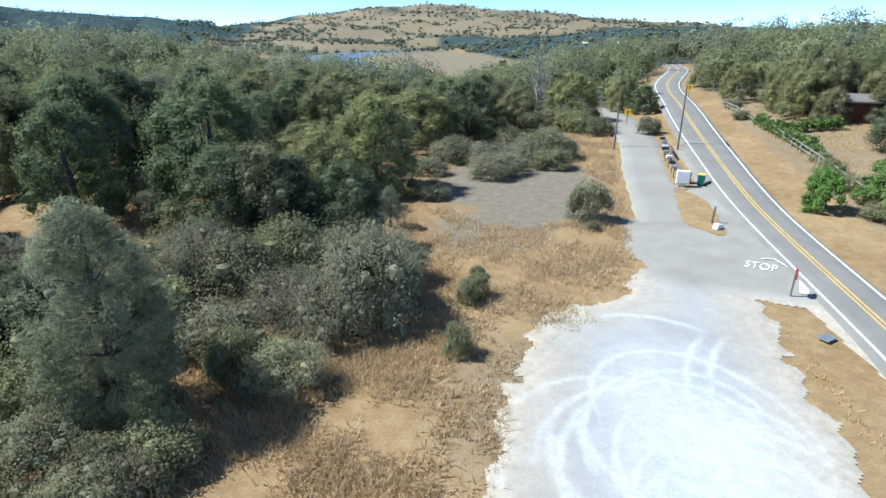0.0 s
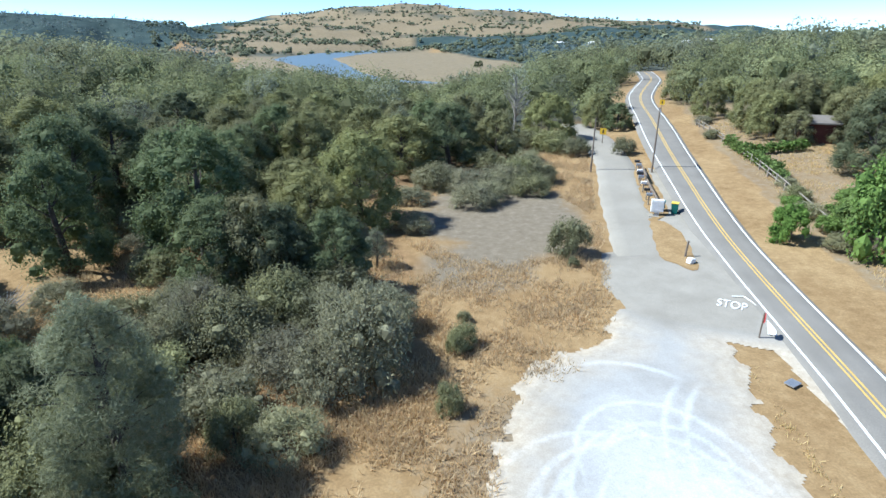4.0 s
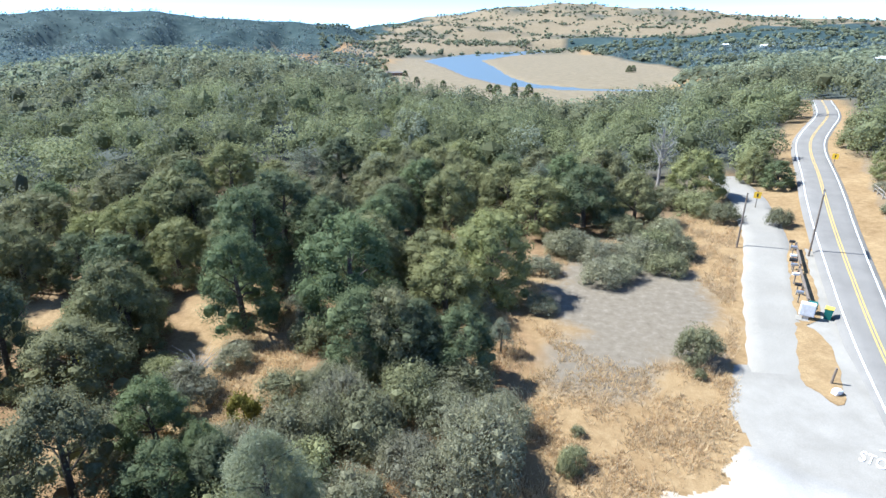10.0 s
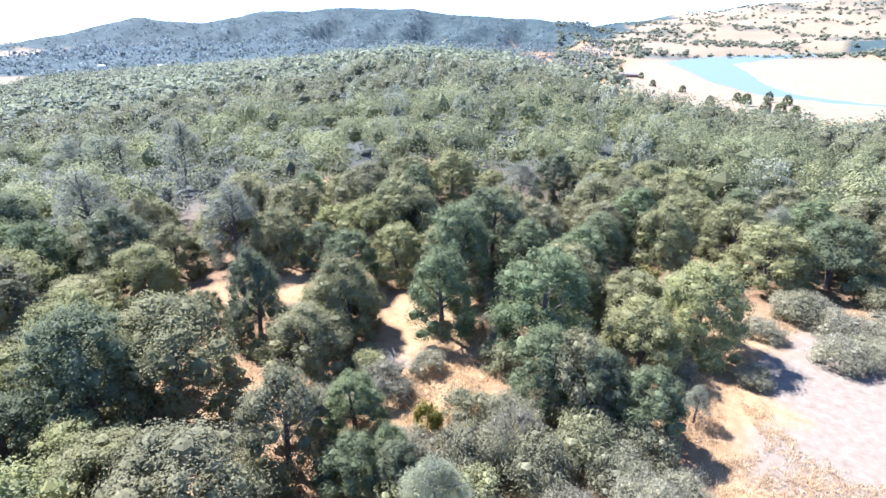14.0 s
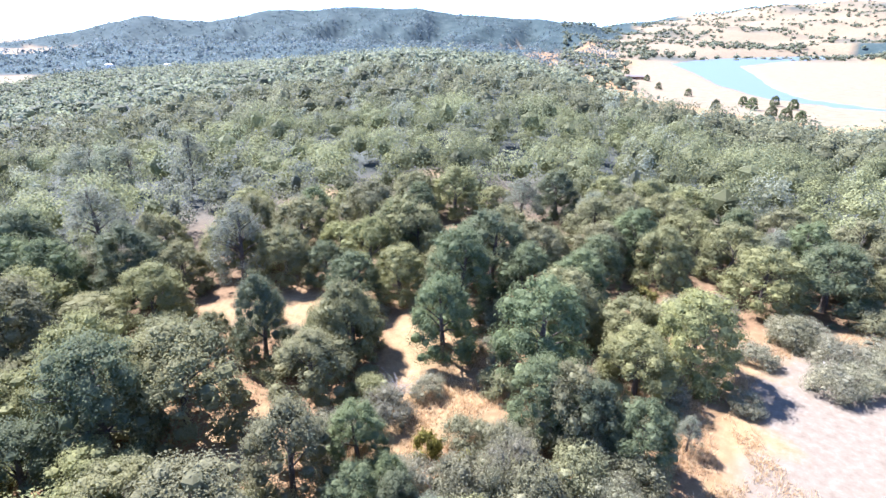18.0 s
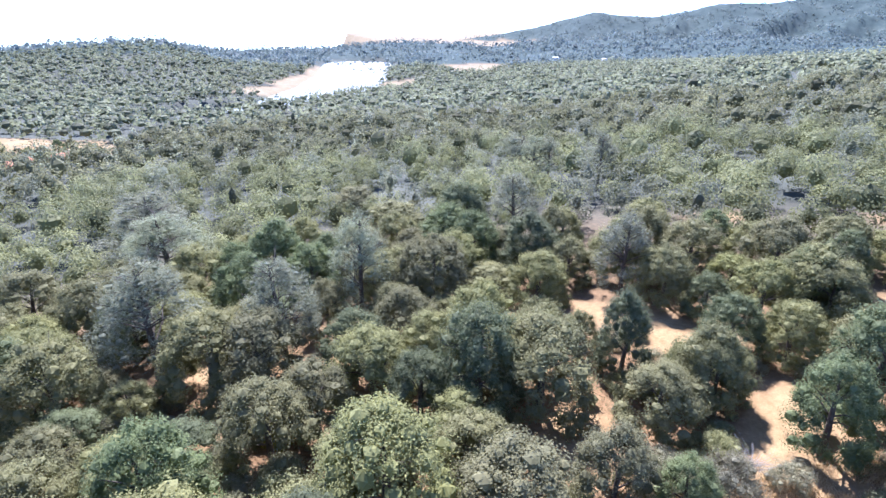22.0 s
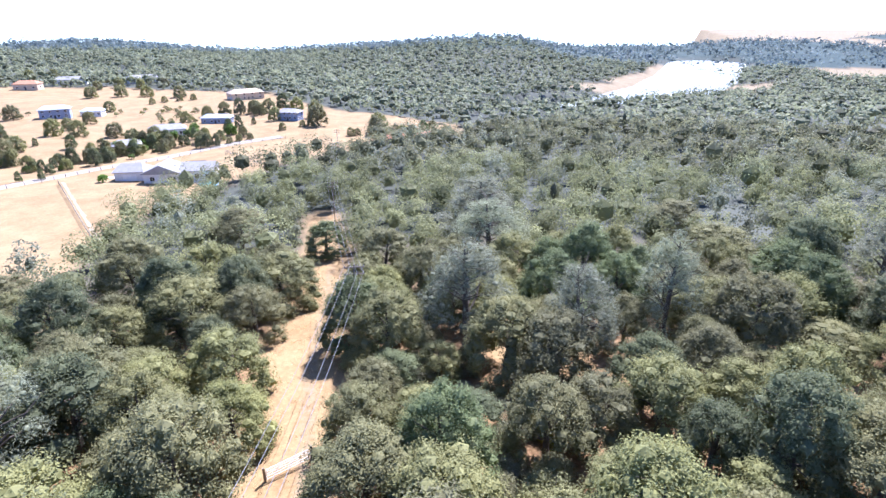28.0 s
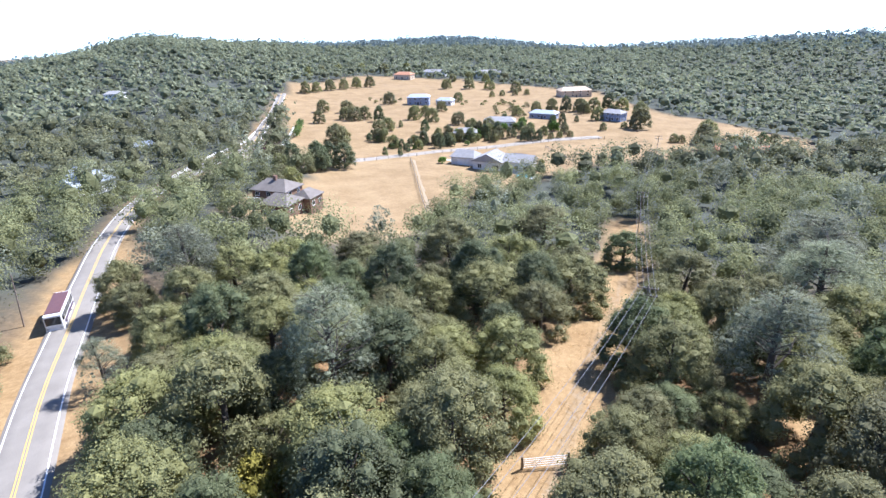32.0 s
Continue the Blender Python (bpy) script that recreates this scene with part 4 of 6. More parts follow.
# crown: half-width, height, base, clumps, sprays a clump, clump radius, lean, cone, hollow
OAK_CROWN, DARK_CROWN = (3.2, 6.4, 0.3), (3.1, 7.2, 0.5)
kind("oak", 6, "oak_tree", LEAF_OAK, (5.2, 0.22, 9, 3.0, 0.7), (*OAK_CROWN, 96, 205, 0.80, 0, 0.22, 0.66, True), 0.074, "live oak with a rounded grey-green crown", "tree", core=0.58, flat=0.56)
kind("dark", 4, "black_oak", LEAF_DARK, (6.0, 0.25, 9, 3.2, 0.7), (*DARK_CROWN, 100, 200, 0.80, 0, 0.28, 0.64, True), 0.074, "dark green oak with a dense crown", "tree", core=0.58, flat=0.56)
kind("pine", 5, "foothill_pine", LEAF_GREY, (10.5, 0.24, 34, 3.4, 0.75), (3.6, 10.4, 1.0, 100, 150, 0.78, 0, 0.42, 0.5), 0.13, "grey foothill pine with a loose airy crown", "tree", slim=0.26, flat=0.75, core=0.3)
kind("shrub", 4, "shrub", LEAF_SHRUB, (1.0, 0.06, 8, 1.1, 0.8), (1.2, 1.4, 0.0, 40, 220, 0.4, 0, 0.1, 0.45), 0.04, "olive-green shrub on dry grass", "shrub", core=0.45, flat=0.65)
kind("sage", 4, "shrub", LEAF_SAGE, (1.0, 0.04, 22, 1.25, 0.8), (1.15, 1.3, 0.0, 42, 250, 0.38, 0, 0.1, 0.45), 0.036, "grey-leaved shrub with twiggy stems", "shrub", slim=0.7, flat=0.7, core=0.4)
kind("lime", 2, "leafy_tree", LEAF_LIME, (4.0, 0.2, 8, 3.0, 0.7), (3.4, 4.8, 0.2, 50, 90, 0.95, 0, 0.1, 0.45), 0.16, "bright green leafy tree", "tree", core=0.7)
kind("yellow", 2, "shrub", LEAF_YELLOW, (0.9, 0.05, 8, 0.9, 0.8), (1.0, 1.3, 0.0, 22, 70, 0.36, 0, 0.1, 0.4), 0.075, "yellow-green shrub on dry grass", "shrub")
kind("bare", 1, "bare_tree", LEAF_SAGE, (8.0, 0.2, 60, 3.0, 0.9), (2.6, 6.0, 1.5, 30, 30, 0.9, 0, 0.4, 0.5), 0.2, "half-dead tree with pale bare twigs", "tree", slim=0.25, flat=0.9, bark=DEADWOOD, core=0)
kind("brush", 1, "dead_brush", LEAF_SAGE, (1.0, 0.05, 40, 1.5, 0.5), None, 0.1, "pile of bleached dead branches", "brush", bark=DEADWOOD)
kind("young", 1, "young_pine", LEAF_YOUNG, (7.0, 0.16, 30, 2.2, 0.5), (2.0, 6.9, 0.3, 200, 290, 0.5, 1, 0.5, 0.5), 0.095, "dense young grey pine, foliage to the ground", "tree", slim=0.2, flat=0.7, core=0.3)
kind("orchard", 2, "orchard_tree", LEAF_OAK, (1.6, 0.09, 6, 1.2, 0.7), (1.3, 1.9, 0.7, 16, 40, 0.42, 0, 0.1, 0.5), 0.12, "small orchard tree in dry grass", "tree", core=0.78)


# ---- the wood ----
taken = []
plant_rng = np.random.default_rng(7)
used = set()


def put(key, x, y, scale, tall=1.0, label="", dz=0.0, group=""):
    """Places one plant of a kind on the ground."""
    stock = KINDS[key]
    src = stock[int(plant_rng.integers(len(stock)))]
    m = pose(x, y, gz(x, y) - 0.05 + dz, 0, 0, float(plant_rng.uniform(0, 360)))
    ob = src if src.name not in used else None
    if ob is None:
        ob = copy_thing(src, m)
    else:
        ob.matrix_world = m
        used.discard(src.name)
    ob.scale = (scale, scale, scale * tall)
    taken.append((x, y, scale * (3.4 if key in ("oak", "dark", "lime", "pine") else 1.2)))
    if label:
        tagged(ob, label)
    if group:
        tagged(ob, group=group)
    return ob


used = {ob.name for v in KINDS.values() for ob in v}


def scatter(count, yaw0, yaw1, r0, r1, gap, seed, ease=0.75):
    """Random places off the open ground, at least gap apart."""
    rng = np.random.default_rng(seed)
    yaw, r = np.radians(rng.uniform(yaw0, yaw1, count)), np.sqrt(rng.uniform(r0 * r0, r1 * r1, count))
    x, y = -r * np.sin(yaw), r * np.cos(yaw)
    ok = ~open_ground(x, y, 1.0)
    out, cells = [], {}
    for px, py, pr in taken:
        cells.setdefault((int(px // 12), int(py // 12)), []).append((px, py, pr))
    for px, py in zip(x[ok], y[ok]):
        cx, cy = int(px // 12), int(py // 12)
        near = [q for a in (-1, 0, 1) for b in (-1, 0, 1) for q in cells.get((cx + a, cy + b), ())]
        if all((px - qx) ** 2 + (py - qy) ** 2 > max(gap, ease * (qr + 2.2)) ** 2 for qx, qy, qr in near):
            out.append((float(px), float(py)))
            cells.setdefault((cx, cy), []).append((px, py, 1.6))
    return out


# trees and shrubs that stand out
put("dark", -25.0, 36.4, 0.94, 1.18)
put("oak", -11.2, 33.1, 0.85, 1.16)
put("dark", -6.1, 33.7, 0.74, 1.03)
put("pine", -3.8, 37.7, 0.31, 0.90)
put("oak", -18.0, 46.8, 1.16, 0.86)
put("oak", -32.7, 32.7, 0.89, 1.15)
put("dark", -43.4, 52.1, 1.10, 0.91)
put("oak", -24.0, 17.9, 0.92, 1.19)
put("dark", -16.8, 19.9, 0.53, 1.05)
put("dark", -38.9, 27.3, 0.81, 1.43)
put("oak", -32.9, 32.0, 0.91, 1.26)
put("oak", -46.5, 15.6, 1.22, 1.12)
put("oak", -55.2, 13.9, 0.95, 0.67)
put("oak", -33.7, 10.2, 0.98, 0.79)
put("oak", -43.1, 21.2, 0.49, 1.90)
put("oak", -77.1, 26.1, 1.19, 0.72)
put("oak", -69.5, 33.8, 0.95, 1.34)
put("oak", -63.6, 44.3, 1.24, 1.03)
put("oak", -42.3, 52.4, 1.36, 0.91)
put("oak", -50.8, 48.8, 0.87, 0.87)
put("pine", -127.1, 49.4, 1.65, 0.67)
put("pine", -104.7, 60.4, 1.28, 0.90)
put("pine", -121.3, 56.4, 1.17, 0.81)
put("pine", -36.4, 72.7, 1.04, 0.65)
put("pine", -26.3, 76.4, 0.92, 0.63)
put("oak", -13.4, 64.7, 1.07, 1.05)
put("oak", -7.2, 71.9, 1.11, 1.04)
put("pine", -3.0, 73.8, 0.72, 0.91)
put("dark", -33.9, 55.9, 0.92, 0.91)
put("oak", -26.6, 61.7, 0.99, 0.75)
put("pine", -56.0, -17.9, 1.72, 0.74)
put("pine", -96.0, -27.7, 2.41, 0.55)
put("pine", -122.3, 52.8, 1.48, 0.71)
put("oak", -40.4, -1.4, 1.09, 0.93)
put("oak", -32.3, 1.8, 1.07, 0.65)
put("oak", -29.9, 9.9, 1.01, 0.84)
put("oak", -46.2, 10.2, 1.04, 0.94)
put("oak", -42.3, 16.9, 1.15, 0.92)
put("oak", -58.4, -8.6, 1.04, 1.00)
put("oak", -60.0, 0.4, 0.93, 1.13)
put("oak", -57.1, 8.1, 0.95, 0.92)
put("oak", -61.7, 21.1, 1.38, 0.55)
put("oak", -95.2, 14.1, 1.82, 0.61)
put("oak", -114.4, 8.5, 1.71, 0.65)
put("oak", -43.9, 25.3, 0.62, 1.23)
put("oak", -40.1, 52.3, 1.07, 0.98)
put("oak", -57.8, 48.3, 1.33, 0.85)
put("dark", -38.4, -12.0, 0.97, 0.57)
put("dark", -44.2, -22.4, 0.99, 0.57)
put("pine", -19.0, -44.8, 1.5, 0.86)
put("pine", -15.9, -81.5, 1.38, 0.82)
put("pine", -85.3, -22.4, 2.16, 0.55)
put("pine", -1.2, -64.9, 0.76, 0.82)
put("oak", -57.2, -72.1, 1.67, 0.98)
put("oak", -61.3, -61.5, 1.69, 0.84)
put("oak", -61.8, -48.4, 1.71, 0.74)
put("oak", -82.4, -72.3, 1.92, 0.71)
put("oak", -47.4, -52.5, 1.69, 0.83)
put("oak", -31.8, -42.6, 1.33, 0.81)
put("oak", -30.2, -31.7, 1.08, 0.98)
put("oak", -22.9, -36.1, 1.06, 0.76)
put("oak", -4.9, -54.8, 1.19, 0.90)
put("oak", -12.8, -55.3, 1.15, 0.77)
put("oak", -8.3, -68.4, 1.13, 0.88)
put("oak", -45.4, -84.3, 1.46, 0.68)
put("oak", -56.7, -29.2, 1.29, 0.91)
put("oak", -39.3, -22.3, 0.93, 0.88)
put("oak", -36.3, -16.1, 0.98, 0.75)
put("oak", -47.1, -18.4, 0.78, 0.90)
put("dark", -85.6, -55.1, 1.29, 0.73)
put("oak", -11.0, -40.6, 0.81, 0.88)
put("oak", -7.2, -86.3, 1.15, 1.00)
put("oak", -71.5, -11.8, 0.93, 0.97)
put("yellow", -7.8, -37.6, 2.15, 1.28)
put("oak", 46.1, 77.3, 0.86, 1.14)
put("oak", 49.0, 72.6, 0.86, 1.26)
put("dark", 53.6, 71.3, 0.91, 1.13)
put("oak", 59.2, 70.2, 0.96, 1.27)
put("oak", 45.9, 88.6, 0.86, 1.04)
put("oak", 52.4, 113.9, 0.96, 1.02)
put("lime", 33.4, 36.9, 0.90, 1.58)
put("dark", 31.5, 88.7, 0.75, 0.74)
put("oak", 29.3, 92.2, 0.76, 1.09)
put("lime", 28.8, 39.9, 0.45, 1.38)
put("bare", 15.3, 91.7, 1.09, 1.09)
put("sage", -3.7, 24.3, 2.22, 1.52)
put("sage", -8.8, 24.5, 1.15, 1.39)
put("shrub", -12.8, 26.2, 1.28, 1.37)
put("sage", -14.5, 28.8, 1.31, 1.61)
put("sage", -6.5, 30.1, 1.33, 1.13)
put("shrub", -9.1, 21.5, 0.83, 1.37)
put("shrub", 0.6, 20.8, 0.53, 1.90)
put("shrub", 1.3, 25.6, 0.49, 1.90)
put("shrub", 11.0, 39.5, 1.29, 1.49)
put("shrub", 10.7, 37.1, 0.38, 1.37)
put("sage", -1.4, 54.1, 1.56, 0.83)
put("sage", 4.7, 52.7, 1.95, 0.88)
put("sage", 8.4, 59.5, 2.48, 0.74)
put("shrub", 10.7, 60.8, 1.84, 1.10)
put("sage", 1.4, 60.7, 2.34, 0.74)
put("shrub", 5.1, 74.9, 2.28, 0.94)
put("shrub", 10.8, 80.6, 2.11, 0.89)
put("shrub", 14.8, 80.2, 2.09, 0.87)
put("shrub", 18.1, 76.9, 2.25, 0.88)
put("shrub", 20.7, 73.5, 1.73, 0.99)
put("shrub", 26.6, 71.6, 1.21, 1.37)
put("shrub", 7.8, 66.7, 2.00, 0.89)
put("sage", 12.6, 66.5, 1.83, 1.05)
put("sage", -8.7, 57.0, 2.13, 1.05)
put("sage", -6.3, 61.5, 1.75, 0.93)
put("shrub", -12.3, 55.8, 1.26, 1.04)
put("yellow", -13.6, 59.0, 1.48, 1.04)
put("sage", -9.1, 31.4, 1.50, 1.27)
put("brush", -24.5, 29.1, 1.72, 1.06)
put("sage", -22.9, 31.4, 1.30, 0.93)
put("yellow", -18.7, 25.6, 0.93, 1.90)
put("yellow", -16.0, 26.6, 0.53, 1.90)
put("sage", -14.2, 23.8, 1.04, 1.65)
put("sage", -13.6, 30.5, 1.25, 1.31)
put("shrub", 2.0, 29.2, 0.36, 1.27)
put("shrub", 1.7, 26.4, 0.67, 1.39)
put("sage", -4.9, 22.4, 1.59, 1.42)
put("sage", -2.8, 25.6, 1.59, 1.23)
put("shrub", -8.4, 18.9, 0.86, 1.84)
put("sage", -13.2, 25.1, 1.30, 1.81)
put("sage", -10.4, 26.4, 1.36, 1.37)
put("shrub", -10.5, 13.4, 0.88, 1.22)
put("sage", -9.1, 13.2, 0.79, 1.31)
put("young", -11.7, 16.6, 1.1, 1.0)
put("dark", -18.1, 20.9, 0.41, 1.35)
put("sage", -23.9, 27.1, 1.71, 1.13)
put("sage", -12.6, 26.8, 1.47, 1.90)
put("shrub", -36.4, 32.5, 1.56, 1.90)
put("shrub", -89.0, 3.2, 2.48, 1.06)

# thicket on the slope beside the lot
for key, x, y, sc, tall in (
    ("sage", -9.5, 20.5, 1.7, 1.1), ("shrub", -12.5, 21.5, 1.7, 1.2), ("sage", -7.2, 23.5, 1.6, 1.2), ("shrub", -15.5, 19.0, 1.6, 1.2), ("sage", -13.8, 18.4, 1.5, 1.1),
    ("shrub", -10.6, 25.8, 1.8, 1.3), ("sage", -4.2, 26.8, 1.7, 1.25), ("sage", -2.6, 28.6, 1.5, 1.2), ("sage", -6.2, 28.2, 1.7, 1.2), ("shrub", -8.8, 29.4, 1.8, 1.2),
    ("shrub", -14.4, 24.4, 1.9, 1.2), ("sage", -17.5, 22.5, 1.6, 1.2), ("dark", -19.0, 18.5, 0.62, 1.0), ("dark", -22.5, 22.5, 0.7, 1.0), ("shrub", -9.2, 14.2, 1.2, 1.0),
    ("sage", -12.6, 13.6, 1.4, 1.1), ("shrub", -15.0, 15.6, 1.5, 1.2), ("sage", -10.4, 12.0, 1.2, 1.0), ("dark", -17.2, 13.8, 0.6, 0.9), ("sage", -13.2, 28.6, 1.6, 1.2),
    ("shrub", -5.6, 31.6, 1.6, 1.2), ("dark", -9.6, 33.4, 0.8, 1.0), ("dark", -13.4, 33.0, 0.85, 1.0), ("sage", -1.0, 45.5, 1.2, 1.0), ("sage", 6.5, 54.5, 1.8, 0.9),
    ("shrub", 11.2, 56.5, 1.7, 0.9), ("sage", 9.2, 59.0, 2.0, 0.9), ("shrub", 12.6, 61.0, 1.9, 0.9), ("sage", 4.6, 58.2, 2.0, 0.9), ("shrub", 1.0, 60.0, 1.8, 1.0),
):
    put(key, x, y, sc, tall, group="thicket")


# ---- houses, barns and what stands round them ----
STUCCO = grained("white_stucco", (0.62, 0.61, 0.58), (0.74, 0.73, 0.70), 0.6, 0.85, 8, 0.1, 0.01)
BROWN_WALL = grained("red_brown_siding", (0.15, 0.09, 0.06), (0.24, 0.145, 0.10), 0.8, 0.8, 10, 0.15, 0.01)
TAN_WALL = grained("tan_stucco", (0.46, 0.36, 0.25), (0.58, 0.47, 0.34), 0.6, 0.85, 8, 0.1, 0.01)
BLUE_WALL = grained("blue_grey_siding", (0.18, 0.22, 0.30), (0.27, 0.32, 0.40), 0.8, 0.8, 8, 0.1, 0.01)
GREY_ROOF = grained("grey_shingles", (0.22, 0.22, 0.215), (0.34, 0.335, 0.33), 0.7, 0.9, 7, 0.3, 0.02)
BROWN_ROOF = grained("weathered_brown_shingles", (0.13, 0.115, 0.10), (0.23, 0.205, 0.18), 0.7, 0.9, 7, 0.3, 0.02)
RED_ROOF = grained("terracotta_tiles", (0.34, 0.16, 0.09), (0.48, 0.25, 0.15), 0.7, 0.85, 7, 0.3, 0.02)
BLUE_ROOF = grained("pale_metal_roof", (0.36, 0.41, 0.46), (0.50, 0.55, 0.60), 0.5, 0.5, 7, 0.1, 0.01, 0.3)
RUST = grained("rusty_red_boards", (0.07, 0.028, 0.024), (0.14, 0.055, 0.042), 1.0, 0.85, 10, 0.2, 0.01)
POOL = grained("turquoise_pool_water", (0.06, 0.34, 0.45), (0.10, 0.45, 0.55), 0.8, 0.08, 3, 0.1, 0.02)
CONCRETE = grained("pale_concrete", (0.50, 0.49, 0.46), (0.66, 0.65, 0.62), 0.5, 0.9, 8, 0.1, 0.01)


def pane_material():
    m, n, l, p = nodes_of("window_glass")
    p.inputs["Base Color"].default_value = (0.02, 0.025, 0.03, 1)
    p.inputs["Roughness"].default_value = 0.08
    return m


PANE = pane_material()


def roof_into(bm, x0, x1, y0, y1, z, rise, hip, over=0.5, thick=0.18):
    """A pitched roof with its ridge along x; hip: how far the ridge ends draw in."""
    x0, x1, y0, y1 = x0 - over, x1 + over, y0 - over, y1 + over
    ym = (y0 + y1) / 2
    lo = [bm.verts.new(p) for p in ((x0, y0, z), (x1, y0, z), (x1, y1, z), (x0, y1, z))]
    up = [bm.verts.new((v.co.x, v.co.y, z + thick)) for v in lo]
    a, b = bm.verts.new((x0 + hip, ym, z + thick + rise)), bm.verts.new((x1 - hip, ym, z + thick + rise))
    bm.faces.new(lo[::-1])
    for k in range(4):
        bm.faces.new((lo[k], lo[(k + 1) % 4], up[(k + 1) % 4], up[k]))
    bm.faces.new((up[0], up[1], b, a))
    bm.faces.new((up[2], up[3], a, b))
    bm.faces.new((up[1], up[2], b))
    bm.faces.new((up[3], up[0], a))
    return bm


def window_part(parent, face, at_x, at_y, z, w, h):
    """face: 0 front (-y), 1 right (+x), 2 back, 3 left."""
    turn = {0: 0, 1: 90, 2: 180, 3: 270}[face]
    m = pose(at_x, at_y, z, 0, 0, turn)
    bm = bmesh.new()
    for q in ((-w / 2 - 0.08, 0, w / 2 + 0.08, 0.09), (-w / 2 - 0.08, h - 0.0, w / 2 + 0.08, h + 0.09)):
        box_into(bm, q[0], -0.07, q[1] - 0.09 if q[1] == 0 else q[1], q[2], 0.02, q[3] if q[1] else 0.0)
    box_into(bm, -w / 2 - 0.08, -0.07, 0, -w / 2, 0.02, h)
    box_into(bm, w / 2, -0.07, 0, w / 2 + 0.08, 0.02, h)
    box_into(bm, -0.03, -0.05, 0, 0.03, 0.0, h)
    ob = part("window", bm, WHITE_PAINT, parent)
    ob.matrix_local = m
    part("pane", boxed(-w / 2, -0.03, 0, w / 2, 0.01, h), PANE, ob, "dark reflecting glass")
    return ob


def block(root, x0, y0, x1, y1, h, rise, wall, roof, hip=0.0, across=False, windows=(2, 1, 2, 1), sill=1.0, wh=1.3, base=-1.5):
    """One wing of a house: walls, roof and windows, in the house's own metres."""
    part("wall", boxed(x0, y0, base, x1, y1, h), wall, root)
    bm = bmesh.new()
    if across:
        roof_into(bm, y0, y1, -x1, -x0, h, rise, hip)
        bmesh.ops.rotate(bm, verts=bm.verts, matrix=Matrix.Rotation(math.pi / 2, 3, "Z"))
    else:
        roof_into(bm, x0, x1, y0, y1, h, rise, hip)
    part("roof", bm, roof, root)
    if not hip:
        bm = bmesh.new()
        if across:
            xm = (x0 + x1) / 2
            for y in (y0 + 0.003, y1 - 0.003):
                bm.faces.new([bm.verts.new(p) for p in ((x0, y, h), (x1, y, h), (xm, y, h + rise * 0.92))])
        else:
            ym = (y0 + y1) / 2
            for x in (x0 + 0.003, x1 - 0.003):
                bm.faces.new([bm.verts.new(p) for p in ((x, y0, h), (x, y1, h), (x, ym, h + rise * 0.92))])
        bmesh.ops.solidify(bm, geom=bm.faces[:], thickness=0.1)
        part("gable", bm, wall, root)
    floors = [sill] if h < 4.4 else [sill, sill + 2.8]
    for z in floors:
        for k in range(windows[0]):
            window_part(root, 0, x0 + (x1 - x0) * (k + 0.5) / windows[0], y0, z, 1.3, wh)
        for k in range(windows[2]):
            window_part(root, 2, x0 + (x1 - x0) * (k + 0.5) / windows[2], y1, z, 1.3, wh)
        for k in range(windows[1]):
            window_part(root, 1, x1, y0 + (y1 - y0) * (k + 0.5) / windows[1], z, 1.3, wh)
        for k in range(windows[3]):
            window_part(root, 3, x0, y0 + (y1 - y0) * (k + 0.5) / windows[3], z, 1.3, wh)


def house_root(name, x, y, rz, label, category="house"):
    return empty(name, x, y, gz(x, y), rz, label, category, "houses on the fields")


def facing(x, y):
    """The turn by which a house's front looks to where the flight is."""
    return math.degrees(math.atan2(-y, -x)) + 90


# brown two-storey house among the oaks
b = house_root("brown_house", -48.0, -126.0, facing(-48, -126) - 38, "brown timber house with weathered grey-brown hip roofs")
block(b, -9, -1, 3, 8, 5.4, 2.6, BROWN_WALL, BROWN_ROOF, 3.5, False, (3, 2, 3, 2))
block(b, -1, -8, 8, 0.5, 3.6, 2.4, BROWN_WALL, BROWN_ROOF, 3.0, False, (3, 2, 0, 1))
block(b, 3.5, 1, 10, 8, 3.4, 2.0, BROWN_WALL, BROWN_ROOF, 2.5, True, (1, 2, 2, 0))
part("door", boxed(2.6, -8.08, -0.1, 3.6, -7.95, 2.1), WHITE_PAINT, b, "white front door")
part("balcony", boxed(-9.0, -3.2, 2.6, -4.5, -1.05, 2.8), PALE_WOOD, b)
for q in (-8.9, -6.75, -4.6):
    part("balcony_post", boxed(q - 0.07, -3.15, -1.5, q + 0.07, -3.0, 3.8), WHITE_PAINT, b)
part("balcony_rail", boxed(-9.0, -3.2, 3.7, -4.5, -3.08, 3.82), WHITE_PAINT, b)
part("chimney", boxed(-3.4, 2.6, 6, -2.4, 3.6, 9.2), BROWN_WALL, b)
b.scale = (0.8, 0.8, 0.8)

# white house with a pool
w = house_root("white_house", -133, -137, facing(-133, -137) - 20, "white single-storey house with grey roofs and solar panels")
block(w, -8, -5, 2.5, 4, 3.2, 2.6, STUCCO, GREY_ROOF, 0, True, (2, 2, 2, 2))
block(w, 2.5, -3, 12, 5, 3.3, 2.0, STUCCO, GREY_ROOF, 0, False, (3, 2, 3, 0))
block(w, -18, -1, -9.5, 6, 3.0, 2.0, STUCCO, GREY_ROOF, 1.5, False, (1, 0, 2, 1))
part("solar_panel", boxed(4, 1.6, 5.05, 9, 3.4, 5.12), DARK, w, "dark solar panels").rotation_euler = (0.0, 0, 0)
part("patio", boxed(2, -11, -0.6, 15, -3.1, 0.08), CONCRETE, w)
part("driveway", boxed(-26, -3, -0.7, -18.3, 6, 0.06), CONCRETE, w)
part("pool", boxed(9, -8.6, 0.02, 14.4, -4.6, 0.12), POOL, w, "turquoise swimming pool")
part("door", boxed(0.4, -5.07, 0, 1.4, -4.96, 2.1), DARK, w)
